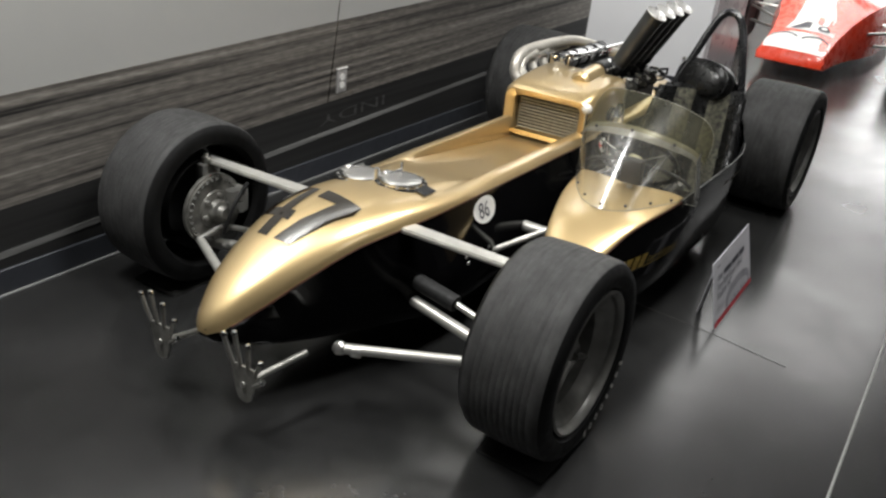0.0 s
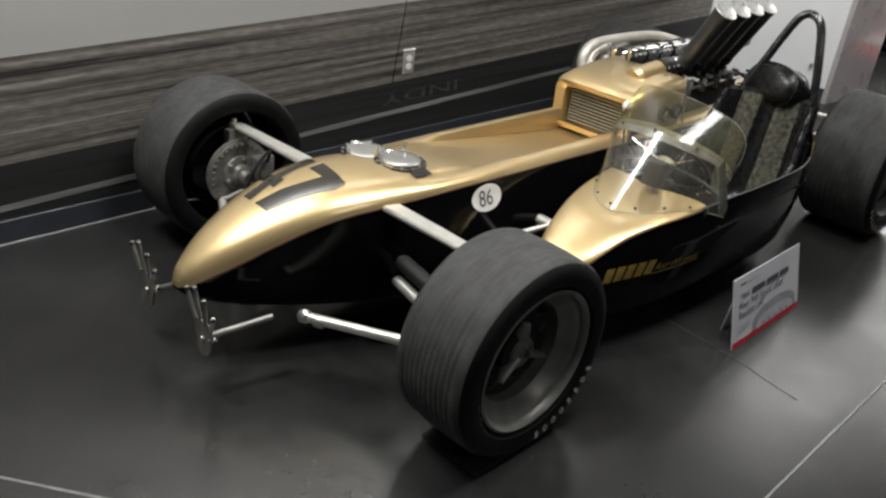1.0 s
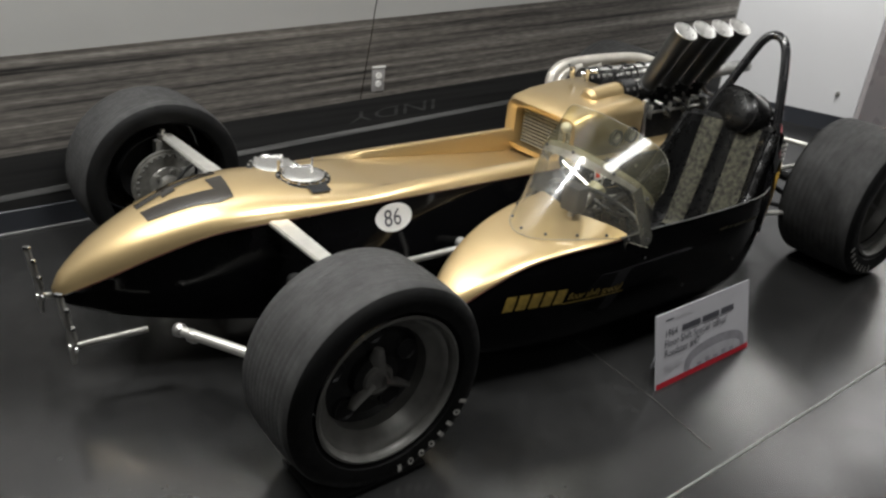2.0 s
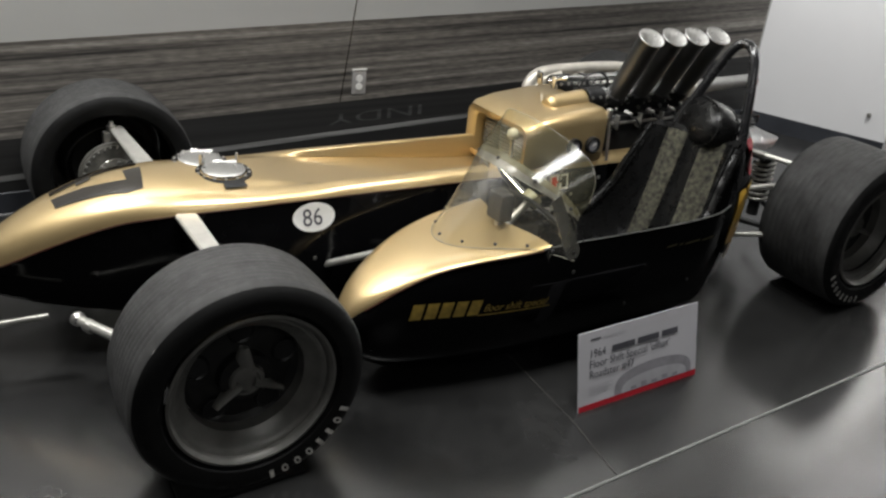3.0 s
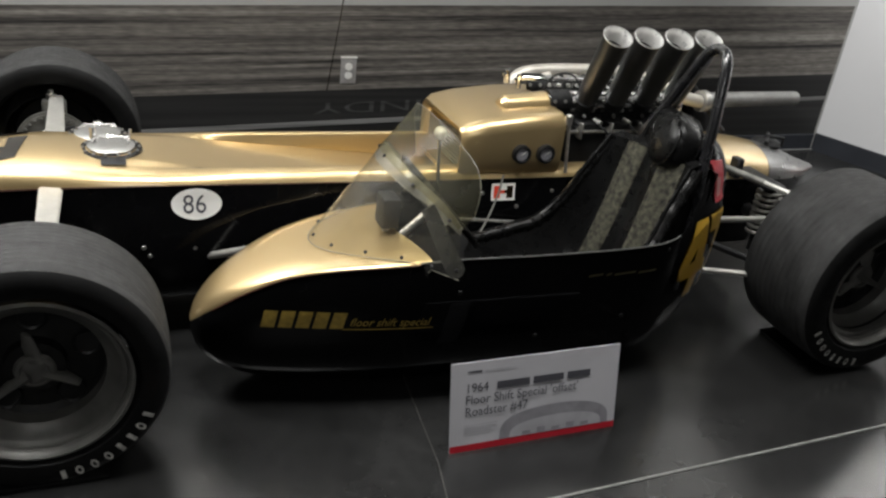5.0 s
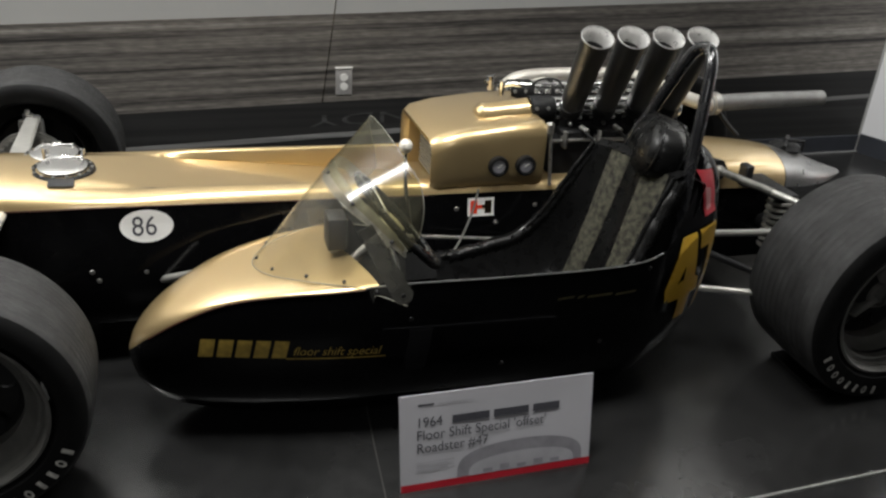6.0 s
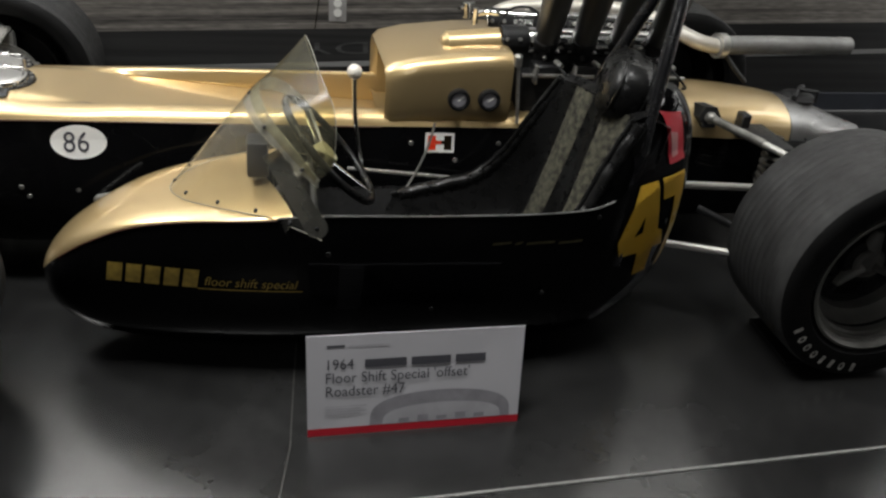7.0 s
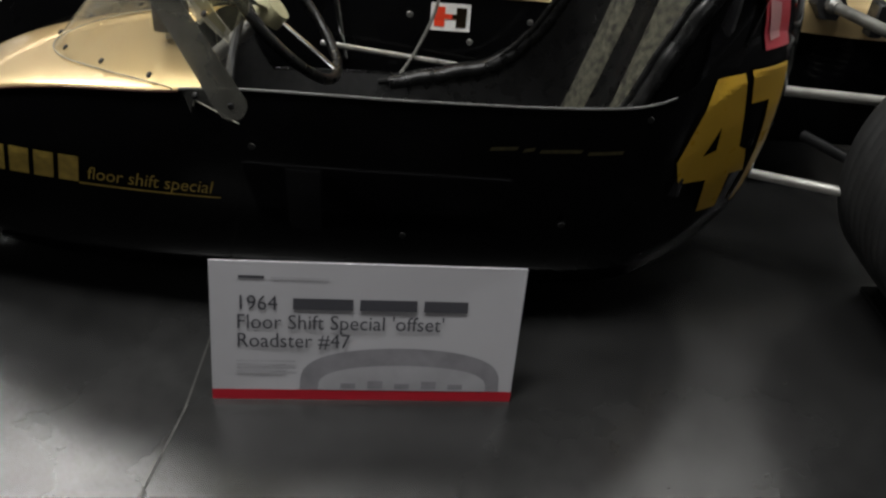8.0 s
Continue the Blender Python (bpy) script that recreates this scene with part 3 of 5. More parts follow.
    if letters:
        paint = bpy.data.materials.get("white_sidewall_paint") or material("white_sidewall_paint", (0.55, 0.54, 0.50), 0.7, vary=0.4, scale=60)
        rm = (rim_r + r) / 2 + 0.005
        for start in letters:
            for k in range(8):
                own = bmesh.new()
                a = start + k * 0.155 * 0.23 / rm
                d, e = Vector((math.cos(a), 0, math.sin(a))), Vector((-math.sin(a), 0, math.cos(a)))
                m = Vector(c) + Vector((0, s * (hw + 0.0135), 0)) + d * rm
                hh, ww = 0.0130, 0.0090
                if k in (1, 2, 3, 6):  # round glyph blocks
                    ring_o = [own.verts.new(m + d * hh * math.sin(q) + e * ww * math.cos(q)) for q in np.linspace(0, 2 * math.pi, 10, endpoint=False)]
                    ring_i = [own.verts.new(m + d * hh * 0.5 * math.sin(q) + e * ww * 0.45 * math.cos(q)) for q in np.linspace(0, 2 * math.pi, 10, endpoint=False)]
                    for j in range(10):
                        own.faces.new((ring_o[j], ring_o[(j + 1) % 10], ring_i[(j + 1) % 10], ring_i[j]))
                else:
                    own.faces.new([own.verts.new(m + d * q * hh + e * p * ww * 0.62) for q, p in ((-1, -1), (-1, 1), (1, 1), (1, -1))])
                part("sidewall_mark", own, paint, w, "worn white sidewall mark", False)
    return w


# ---------------------------------------------------------------- the race car
car = thing("race_car", "black and gold open-wheel race car with a side cockpit pod", "race car", 1.2, 0.6)

FRONT_R, REAR_R = 0.292, 0.302
WHEELS = []
WHEELS.append(wheel(car, "wheel", 0.0, 0.080, 0.292, FRONT_R, 0.235, -1, 0.208, "front wheel with a wide slick and alloy rim", (2 * math.pi - 1.42,)))
WHEELS.append(wheel(car, "wheel", 0.0, 1.535, 0.292, FRONT_R, 0.235, 1, 0.208, "front wheel with a wide slick and alloy rim", False, False))
WHEELS.append(wheel(car, "wheel", 2.43, 0.095, 0.302, REAR_R, 0.305, -1, 0.205, "rear wheel with a wide slick and alloy rim", (math.pi + 0.50,), True, 0.095))
WHEELS.append(wheel(car, "wheel", 2.43, 1.45, 0.302, REAR_R, 0.29, 1, 0.205, "rear wheel with a wide slick and alloy rim", False, False))

# main body: x, centre y, half width at the colour line, half width below, floor z, line z, crest z, crest offset, middle z
BODY = table([
    (-0.545, 0.864, 0.016, 0.012, 0.250, 0.258, 0.270, 0.009, 0.274),
    (-0.536, 0.864, 0.034, 0.026, 0.236, 0.260, 0.282, 0.022, 0.292),
    (-0.500, 0.864, 0.060, 0.046, 0.214, 0.282, 0.318, 0.040, 0.330),
    (-0.420, 0.860, 0.099, 0.084, 0.183, 0.325, 0.378, 0.068, 0.392),
    (-0.300, 0.848, 0.136, 0.124, 0.160, 0.385, 0.442, 0.096, 0.458),
    (-0.150, 0.824, 0.170, 0.168, 0.145, 0.446, 0.490, 0.122, 0.514),
    (0.000, 0.800, 0.190, 0.202, 0.135, 0.470, 0.508, 0.135, 0.534),
    (0.150, 0.778, 0.192, 0.235, 0.130, 0.480, 0.512, 0.135, 0.532),
    (0.300, 0.775, 0.198, 0.252, 0.130, 0.484, 0.514, 0.145, 0.522),
    (0.500, 0.775, 0.200, 0.248, 0.130, 0.483, 0.513, 0.150, 0.494),
    (0.800, 0.775, 0.201, 0.242, 0.130, 0.480, 0.511, 0.153, 0.462),
    (1.200, 0.775, 0.202, 0.240, 0.130, 0.476, 0.510, 0.155, 0.425),
    (1.600, 0.775, 0.205, 0.240, 0.130, 0.476, 0.505, 0.155, 0.425),
])


def body_ring(x):
    yc, w, w2, zb, zg, zr, wr, zc = BODY(x)
    zm = (zb + zg) / 2
    half = [(0, zb), (0.6 * w2, zb), (0.9 * w2, zb + 0.012), (w2, zb + 0.06 * (zg - zb) / 0.3), (w2 * 1.005, zm + 0.02), (w2 * 0.28 + w * 0.72, zg - 0.30 * (zg - zm)), (w + 0.002, zg)]
    # nose: one smooth dome from the colour line to the middle
    dome = [(w * math.cos(a) ** 0.86, zg + (zc - zg) * math.sin(a) ** 0.94) for a in [math.pi / 2 * k / 7 for k in range(1, 7)]] + [(0, zc)]
    ridge = [(w - 0.006, zg + 0.4 * (zr - zg)), (wr + 0.55 * (w - wr), zg + 0.84 * (zr - zg)), (wr, zr)]
    # behind the fillers the middle sinks between upright inner walls
    sunk = [(wr - 0.009, zr - 0.002 + 0.10 * min(0, zc - zr)), (wr - 0.016, zr + 0.90 * (zc - zr)), (wr - 0.024, zc), (0, zc)]
    k = max(0.0, min(1.0, (x - 0.10) / 0.45))
    k = k * k * (3 - 2 * k)
    return yc, half + [(a + (c - a) * k, b + (d - b) * k) for (a, b), (c, d) in zip(dome, ridge + sunk)]


def body_part(x0, x1, lo, hi, n):
    rings = []
    for x in np.linspace(x0, x1, n):
        yc, half = body_ring(x)
        some = half[lo:hi + 1]
        near = [(x, yc - d, z) for d, z in some]
        far = [(x, yc + d, z) for d, z in some]
        rings.append(near + far[::-1])
    return rings


upper = body_part(-0.545, 1.60, 6, 13, 90)
upper = [r[:8] + r[9:] for r in upper]
lower = []
for x in np.linspace(-0.545, 1.60, 90):
    yc, half = body_ring(x)
    some = half[:7]
    lower.append([(x, yc - d, z) for d, z in some[::-1]] + [(x, yc + d, z) for d, z in some[1:]])
own = loft([spline(r, 3) for r in upper], closed=False)
own.faces.new([v for v in own.verts][: 3 * (len(upper[0]) - 1) + 1])
shell_top = part("upper_shell", own, GOLD, car, "gold-painted upper body shell")
shell_low = part("lower_shell", loft(lower, closed=False), BLACK, car, "gloss black lower body side")
BODYTREE = tree_of(shell_top, shell_low)
# thin dark-red line along the colour break
for s in (-1, 1):
    pts = [(x, BODY(x)[0] + s * (BODY(x)[1] + 0.0035), BODY(x)[4] - 0.002) for x in np.linspace(-0.5, 1.2, 50)]
    part("pinstripe", tube(pts, 0.0022, 6), material("maroon_line", (0.045, 0.012, 0.006), 0.4), shell_low, "thin dark red coach line")

# radiator box
own = bmesh.new()
rings = []


def round_rect(x, y0, y1, z0, z1, r, foot=0.0, n=6):
    """A rounded upright outline; foot: a wider radius at the lower edge of the aisle side."""
    out = []
    f = foot or r
    for cy, cz, a0, rr in ((y1 - r, z1 - r, 0, r), (y0 + r, z1 - r, 90, r), (y0 + f, z0 + f, 180, f), (y1 - r, z0 + r, 270, r)):
        for a in np.linspace(a0, a0 + 90, n):
            out.append((x, cy + rr * math.cos(radians(a)), cz + rr * math.sin(radians(a))))
    return out


RB0, RB1, RBT = 0.566, 0.965, 0.690
ZF = 0.452
rings = [round_rect(1.225, RB0 + 0.055, RB1 - 0.045, 0.44, 0.605, 0.02), round_rect(1.212, RB0 + 0.040, RB1 - 0.03, 0.44, 0.618, 0.03), round_rect(1.206, RB0 + 0.016, RB1 - 0.012, ZF + 0.01, 0.634, 0.04, 0.05),
         round_rect(1.225, RB0 + 0.003, RB1 - 0.002, ZF, 0.650, 0.045, 0.07), round_rect(1.30, RB0, RB1, ZF, 0.668, 0.045, 0.09), round_rect(1.45, RB0, RB1, ZF, 0.685, 0.045, 0.09),
         round_rect(1.545, RB0, RB1, ZF, RBT, 0.045, 0.08), round_rect(1.562, RB0 + 0.004, RB1 - 0.004, ZF + 0.004, RBT - 0.004, 0.043, 0.075), round_rect(1.568, RB0 + 0.02, RB1 - 0.02, ZF + 0.02, RBT - 0.02, 0.035, 0.06)]
inner = [round_rect(1.30, RB0 + 0.055, RB1 - 0.045, 0.44, 0.605, 0.02)] + rings
rad = part("radiator_cowl", loft(inner, True, True), GOLD, car, "gold rounded radiator cowl")
for k in range(13):
    z = 0.432 + k * 0.0135
    part("radiator_fin", box(1.262, 1.296, RB0 + 0.06, RB1 - 0.05, z, z + 0.006), FINMAT, rad, "dull metal radiator fin")
own = lathe([(0.0, 0.0), (0.030, 0.004), (0.044, 0.02), (0.046, 0.17)], (1.375, 0.71, 0.668), (1, 0, 0.07), 24)
part("cowl_bulge", own, GOLD, rad, "gold bulge over the cam cover")
for gx in (1.410, 1.497):
    g = part("gauge", lathe([(0.0, 0.0), (0.031, 0.0), (0.031, 0.016), (0.025, 0.018), (0.024, 0.012), (0, 0.012)], (gx, RB0 - 0.0005, 0.563), (0, -1, 0), 28), DARK, car, "round black gauge")
    part("dial", lathe([(0, 0.0130), (0.0205, 0.0130), (0.0205, 0.0136), (0, 0.0136)], (gx, RB0 - 0.0005, 0.563), (0, -1, 0), 24), MIDINK, g, "grey dial face")
    part("needle", tube([(gx - 0.004, RB0 - 0.0145, 0.560), (gx + 0.011, RB0 - 0.0145, 0.571)], 0.0011, 6), WHITE, g, "pale needle")
for bx in (1.28, 1.533):
    part("bolt", lathe([(0, 0.004), (0.006, 0.003), (0.007, 0)], (bx, 0.5355, 0.441), (0, -1, 0), 10), STEEL, shell_low)
for bx, by, bz in ((0.254, 0.524, 0.317), (0.393, 0.524, 0.308), (1.41, 0.535, 0.39), (0.27, 0.524, 0.29)):
    part("bolt", lathe([(0, 0.004), (0.006, 0.003), (0.007, 0)], (bx, by, bz), (0, -1, 0), 10), STEEL, shell_low)

# ---------------------------------------------------------------- engine
own = box(1.60, 2.10, 0.62, 0.98, 0.40, 0.62, 0.02)
own = box(1.57, 2.08, 0.68, 0.92, 0.60, 0.66, 0.015, 2, own)
engine = part("engine_block", own, DARK, car, "dark four-cylinder engine block")
for cy, cz in ((0.705, 0.692), (0.895, 0.692)):
    own = lathe([(0, 0), (0.036, 0.002), (0.038, 0.01), (0.038, 0.52), (0.034, 0.53), (0, 0.53)], (1.545, cy, cz), (1, 0, 0), 24)
    c = part("cam_cover", own, CHROME, car, "polished tubular cam cover")
    part("collar", lathe([(0.0385, 0), (0.042, 0.003), (0.042, 0.075), (0.0385, 0.08)], (1.548, cy, cz), (1, 0, 0), 24), DARK, c, "black end collar")
    for k in range(4):
        part("clamp_ring", lathe([(0.0395, 0), (0.043, 0.002), (0.043, 0.012), (0.0395, 0.014)], (1.69 + k * 0.105, cy, cz), (1, 0, 0), 20), DARK, c, "black clamp ring")
    for k in range(14):
        part("bolt", lathe([(0, 0.008), (0.006, 0.007), (0.0065, 0)], (1.56 + k * 0.038, cy - 0.036, cz + 0.012), (0, -1, 0.3), 8), STEEL, c)
own = bmesh.new()
own = tube(spline([(1.50, 0.86, 0.72), (1.54, 0.84, 0.735), (1.62, 0.82, 0.735), (2.05, 0.80, 0.735)]), 0.009, 10, own)
own = tube([(1.49, 0.90, 0.70), (1.485, 0.90, 0.745)], 0.012, 8, own)
own = tube([(1.46, 0.87, 0.735), (1.52, 0.95, 0.735)], 0.006, 8, own)
own = tube([(1.50, 0.83, 0.70), (1.50, 0.83, 0.748)], 0.010, 8, own)
part("fuel_rail", own, CHROME, car, "bright fuel pipes and fittings")

own = tube(spline([(1.55, 0.74, 0.725), (1.58, 0.73, 0.775), (1.64, 0.72, 0.780), (1.68, 0.72, 0.735)]), 0.0035, 8)
part("fuel_hose", own, MAT, car, "thin black looped hose")
for k in range(4):
    hx = 1.70 + k * 0.115
    part("fuel_hose", tube(spline([(hx, 0.60, 0.650), (hx + 0.02, 0.575, 0.630), (hx + 0.05, 0.585, 0.600), (hx + 0.06, 0.62, 0.585)]), 0.004, 8), MAT, car, "thin black hose")
part("throttle_shaft", tube([(1.60, 0.612, 0.618), (2.10, 0.612, 0.618)], 0.006, 8), STEEL, car, "bright throttle shaft")
for k in range(4):
    hx = 1.635 + k * 0.115
    own = lathe([(0, -0.004), (0.018, -0.004), (0.018, 0.004), (0, 0.004)], (hx, 0.606, 0.618), (1, 0, 0), 14)
    own = box(hx - 0.004, hx + 0.004, 0.585, 0.606, 0.60, 0.655, 0.002, 1, own)
    part("throttle_lever", own, FORK, car, "small cast throttle lever")
own = lathe([(0, 0.0), (0.012, 0.001), (0.013, 0.030), (0.008, 0.034), (0, 0.034)], (1.572, 0.578, 0.655), (0, 0, 1), 14)
part("prop_head", own, STEEL, car, "bright fitting on the prop rod")

STACKS = []
for k in range(4):
    x = 1.66 + k * 0.115
    top, low = Vector((x, 0.529, 0.955)), Vector((x + 0.018, 0.705, 0.640))
    way = (top - low).normalized()
    length = (top - low).length
    own = lathe([(0.033, 0.06), (0.036, 0.10), (0.040, length * 0.55), (0.0430, length * 0.90), (0.0458, length - 0.006), (0.0472, length), (0.0455, length - 0.001), (0.0415, length - 0.02), (0.037, length * 0.8), (0.030, 0.12), (0, 0.10)], low, way, 32)
    st = part("intake_trumpet", own, material("grey_stack", (0.085, 0.086, 0.085), 0.36, 0.7, 0, 0.06, 14, rough_vary=0.03) if not STACKS else STACKS[0], car, "dark grey angled velocity stack")
    if not STACKS:
        STACKS.append(st.data.materials[0])
    part("trumpet_lip", lathe([(0.0465, length - 0.004), (0.0485, length), (0.0472, length + 0.0020), (0.0425, length - 0.007), (0.0408, length - 0.020), (0.0385, length - 0.050)], low, way, 32), MOUTH, st, "bright spun trumpet mouth")
    own = lathe([(0.036, 0.0), (0.037, 0.03), (0.034, 0.035), (0.034, 0.055), (0.038, 0.06), (0.038, 0.085), (0.033, 0.09)], low, way, 24)
    own = box(x - 0.02, x + 0.055, 0.62, 0.69, 0.60, 0.645, 0.006, 1, own)
    own = tube([(x - 0.03, 0.63, 0.625), (x + 0.06, 0.625, 0.632)], 0.007, 8, own)
    part("throttle_body", own, DARK, st, "black throttle body")
    u = way.orthogonal().normalized()
    for j in range(5):
        out = Matrix.Rotation(j * 1.25, 3, way) @ u
        part("bolt", lathe([(0, 0.012), (0.006, 0.011), (0.007, 0)], low + way * 0.045 + out * 0.034, out, 8), STEEL, st)
    part("fuel_nozzle", tube([(x + 0.04, 0.63, 0.655), (x + 0.05, 0.60, 0.65)], 0.008, 8), STEEL, st)

# exhaust on the wall side
pipes = []
for k in range(4):
    x = 1.64 + k * 0.115
    pts = spline([(x, 0.93, 0.58), (x - 0.01, 1.05, 0.57), (x + 0.01, 1.12, 0.60), (x + 0.06, 1.135, 0.645), (x + 0.14, 1.12, 0.665)])
    part("exhaust_pipe", tube(pts, 0.021, 12), PIPE, car, "bare metal exhaust primary pipe")
pts = spline([(1.630, 1.06, 0.52), (1.622, 1.13, 0.58), (1.645, 1.145, 0.645), (1.73, 1.145, 0.677), (1.95, 1.12, 0.690), (2.10, 1.08, 0.692), (2.20, 1.02, 0.670), (2.30, 0.95, 0.635), (2.40, 0.93, 0.620)])
col = part("exhaust_collector", tube(pts, 0.026, 14), PIPE, car, "long bare metal exhaust collector")
part("muffler_pipe", tube([(2.36, 0.935, 0.628), (2.60, 0.97, 0.625), (2.92, 1.02, 0.615)], 0.031, 16), material("grey_muffler", (0.30, 0.30, 0.29), 0.5, 0.7), col, "dull grey tail pipe")
part("flange", lathe([(0.03, -0.014), (0.042, -0.014), (0.042, 0.014), (0.03, 0.014)], (2.375, 0.936, 0.627), (1, 0.15, -0.02), 20), STEEL, col)
part("pipe_bracket", tube([(2.39, 0.93, 0.61), (2.43, 0.90, 0.56), (2.47, 0.88, 0.52)], 0.008, 8), DARK, col)

# tail
TAIL = table([
    (1.58, 0.205, 0.476, 0.520, 0.13), (1.80, 0.205, 0.470, 0.525, 0.13), (2.05, 0.200, 0.455, 0.540, 0.14), (2.25, 0.188, 0.440, 0.545, 0.16), (2.45, 0.158, 0.425, 0.530, 0.22),
    (2.52, 0.145, 0.415, 0.518, 0.25), (2.64, 0.118, 0.402, 0.492, 0.30), (2.76, 0.072, 0.395, 0.448, 0.36), (2.86, 0.02, 0.405, 0.415, 0.40),
])


def tail_ring(x):
    w, zg, zt, zb = TAIL(x)
    zc = 0.775
    return [(x, zc - w * math.cos(a), zg + (zt - zg) * math.sin(a) ** 0.8) for a in np.linspace(0, math.pi, 19)]


tail = part("tail_cover", loft([tail_ring(x) for x in np.linspace(1.58, 2.52, 20)], False), GOLD, car, "gold tail cover behind the engine")
part("tail_cone", loft([tail_ring(x) for x in np.linspace(2.523, 2.86, 16)], False), material("grey_tail_metal", (0.26, 0.26, 0.255), 0.34, 0.9), car, "bare grey tail cone")
own = box(1.58, 2.50, 0.60, 0.95, 0.16, 0.44, 0.03)
part("rear_frame", own, BLACK, car, "black rear chassis section")
own = lathe([(0, 0.0), (0.055, 0.0), (0.06, 0.012), (0.05, 0.022), (0.02, 0.028), (0, 0.028)], (2.62, 0.795, 0.492), (0, 0, 1), 24)
own = tube([(2.57, 0.74, 0.520), (2.62, 0.795, 0.536), (2.67, 0.85, 0.520)], 0.008, 8, own)
own = tube([(2.66, 0.75, 0.500), (2.66, 0.75, 0.535), (2.60, 0.78, 0.535)], 0.007, 8, own)
part("oil_cap", own, DARK, car, "spun metal filler cap with a clamp bar")

# rear suspension
part("rod_port", tube([(2.195, 0.67, 0.495), (2.192, 0.572, 0.513)], 0.036, 6), MAT, tail, "black six-sided port")
own = lathe([(0, -0.016), (0.014, -0.013), (0.019, 0.0), (0.014, 0.013), (0, 0.016)], (2.190, 0.563, 0.515), (0.4, -0.9, 0), 14)
own = tube([(2.195, 0.555, 0.514), (2.270, 0.385, 0.508)], 0.0125, 12, own)
rod = part("rear_radius_rod", own, FORK, car, "grey rear suspension rod with a ball end")
part("rod_end", tube([(2.262, 0.403, 0.5085), (2.33, 0.25, 0.50), (2.40, 0.14, 0.49)], 0.0100, 10), ARM, rod, "bright plated rod end")
part("rear_upper_rod", tube([(1.96, 0.30, 0.425), (2.36, 0.27, 0.42)], 0.010, 10), ARM, car, "plated rear suspension rod")
part("rear_lower_rod", tube([(1.96, 0.32, 0.235), (2.22, 0.17, 0.262)], 0.010, 10), ARM, car, "plated rear suspension rod")
helix = [(2.362 + 0.040 * math.cos(a), 0.440 + 0.040 * math.sin(a), 0.285 + a / (2 * math.pi) * 0.0215) for a in np.linspace(0, 2 * math.pi * 8, 150)]
shock = part("shock_absorber", tube([(2.362, 0.440, 0.22), (2.362, 0.440, 0.48)], 0.024, 14), DARK, car, "coil-over shock absorber")
part("coil_spring", tube(helix, 0.0075, 8), FORK, shock, "grey coil spring")
own = box(2.30, 2.39, 0.40, 0.60, 0.470, 0.484, 0.004)
own = box(2.295, 2.325, 0.56, 0.605, 0.45, 0.525, 0.004, 1, own)
part("shock_bracket", own, DARK, shock, "black shock bracket")
for s, y0, y1 in ((-1, 0.60, 0.24), (1, 0.95, 1.32)):
    part("half_shaft", tube([(2.43, y0, 0.31), (2.43, y1, 0.305)], 0.024, 12), DARK, car)
    part("rear_wishbone", tube([(2.25, y0, 0.19), (2.43, y1, 0.19), (2.62, y0, 0.19)], 0.013, 10), DARK, car)

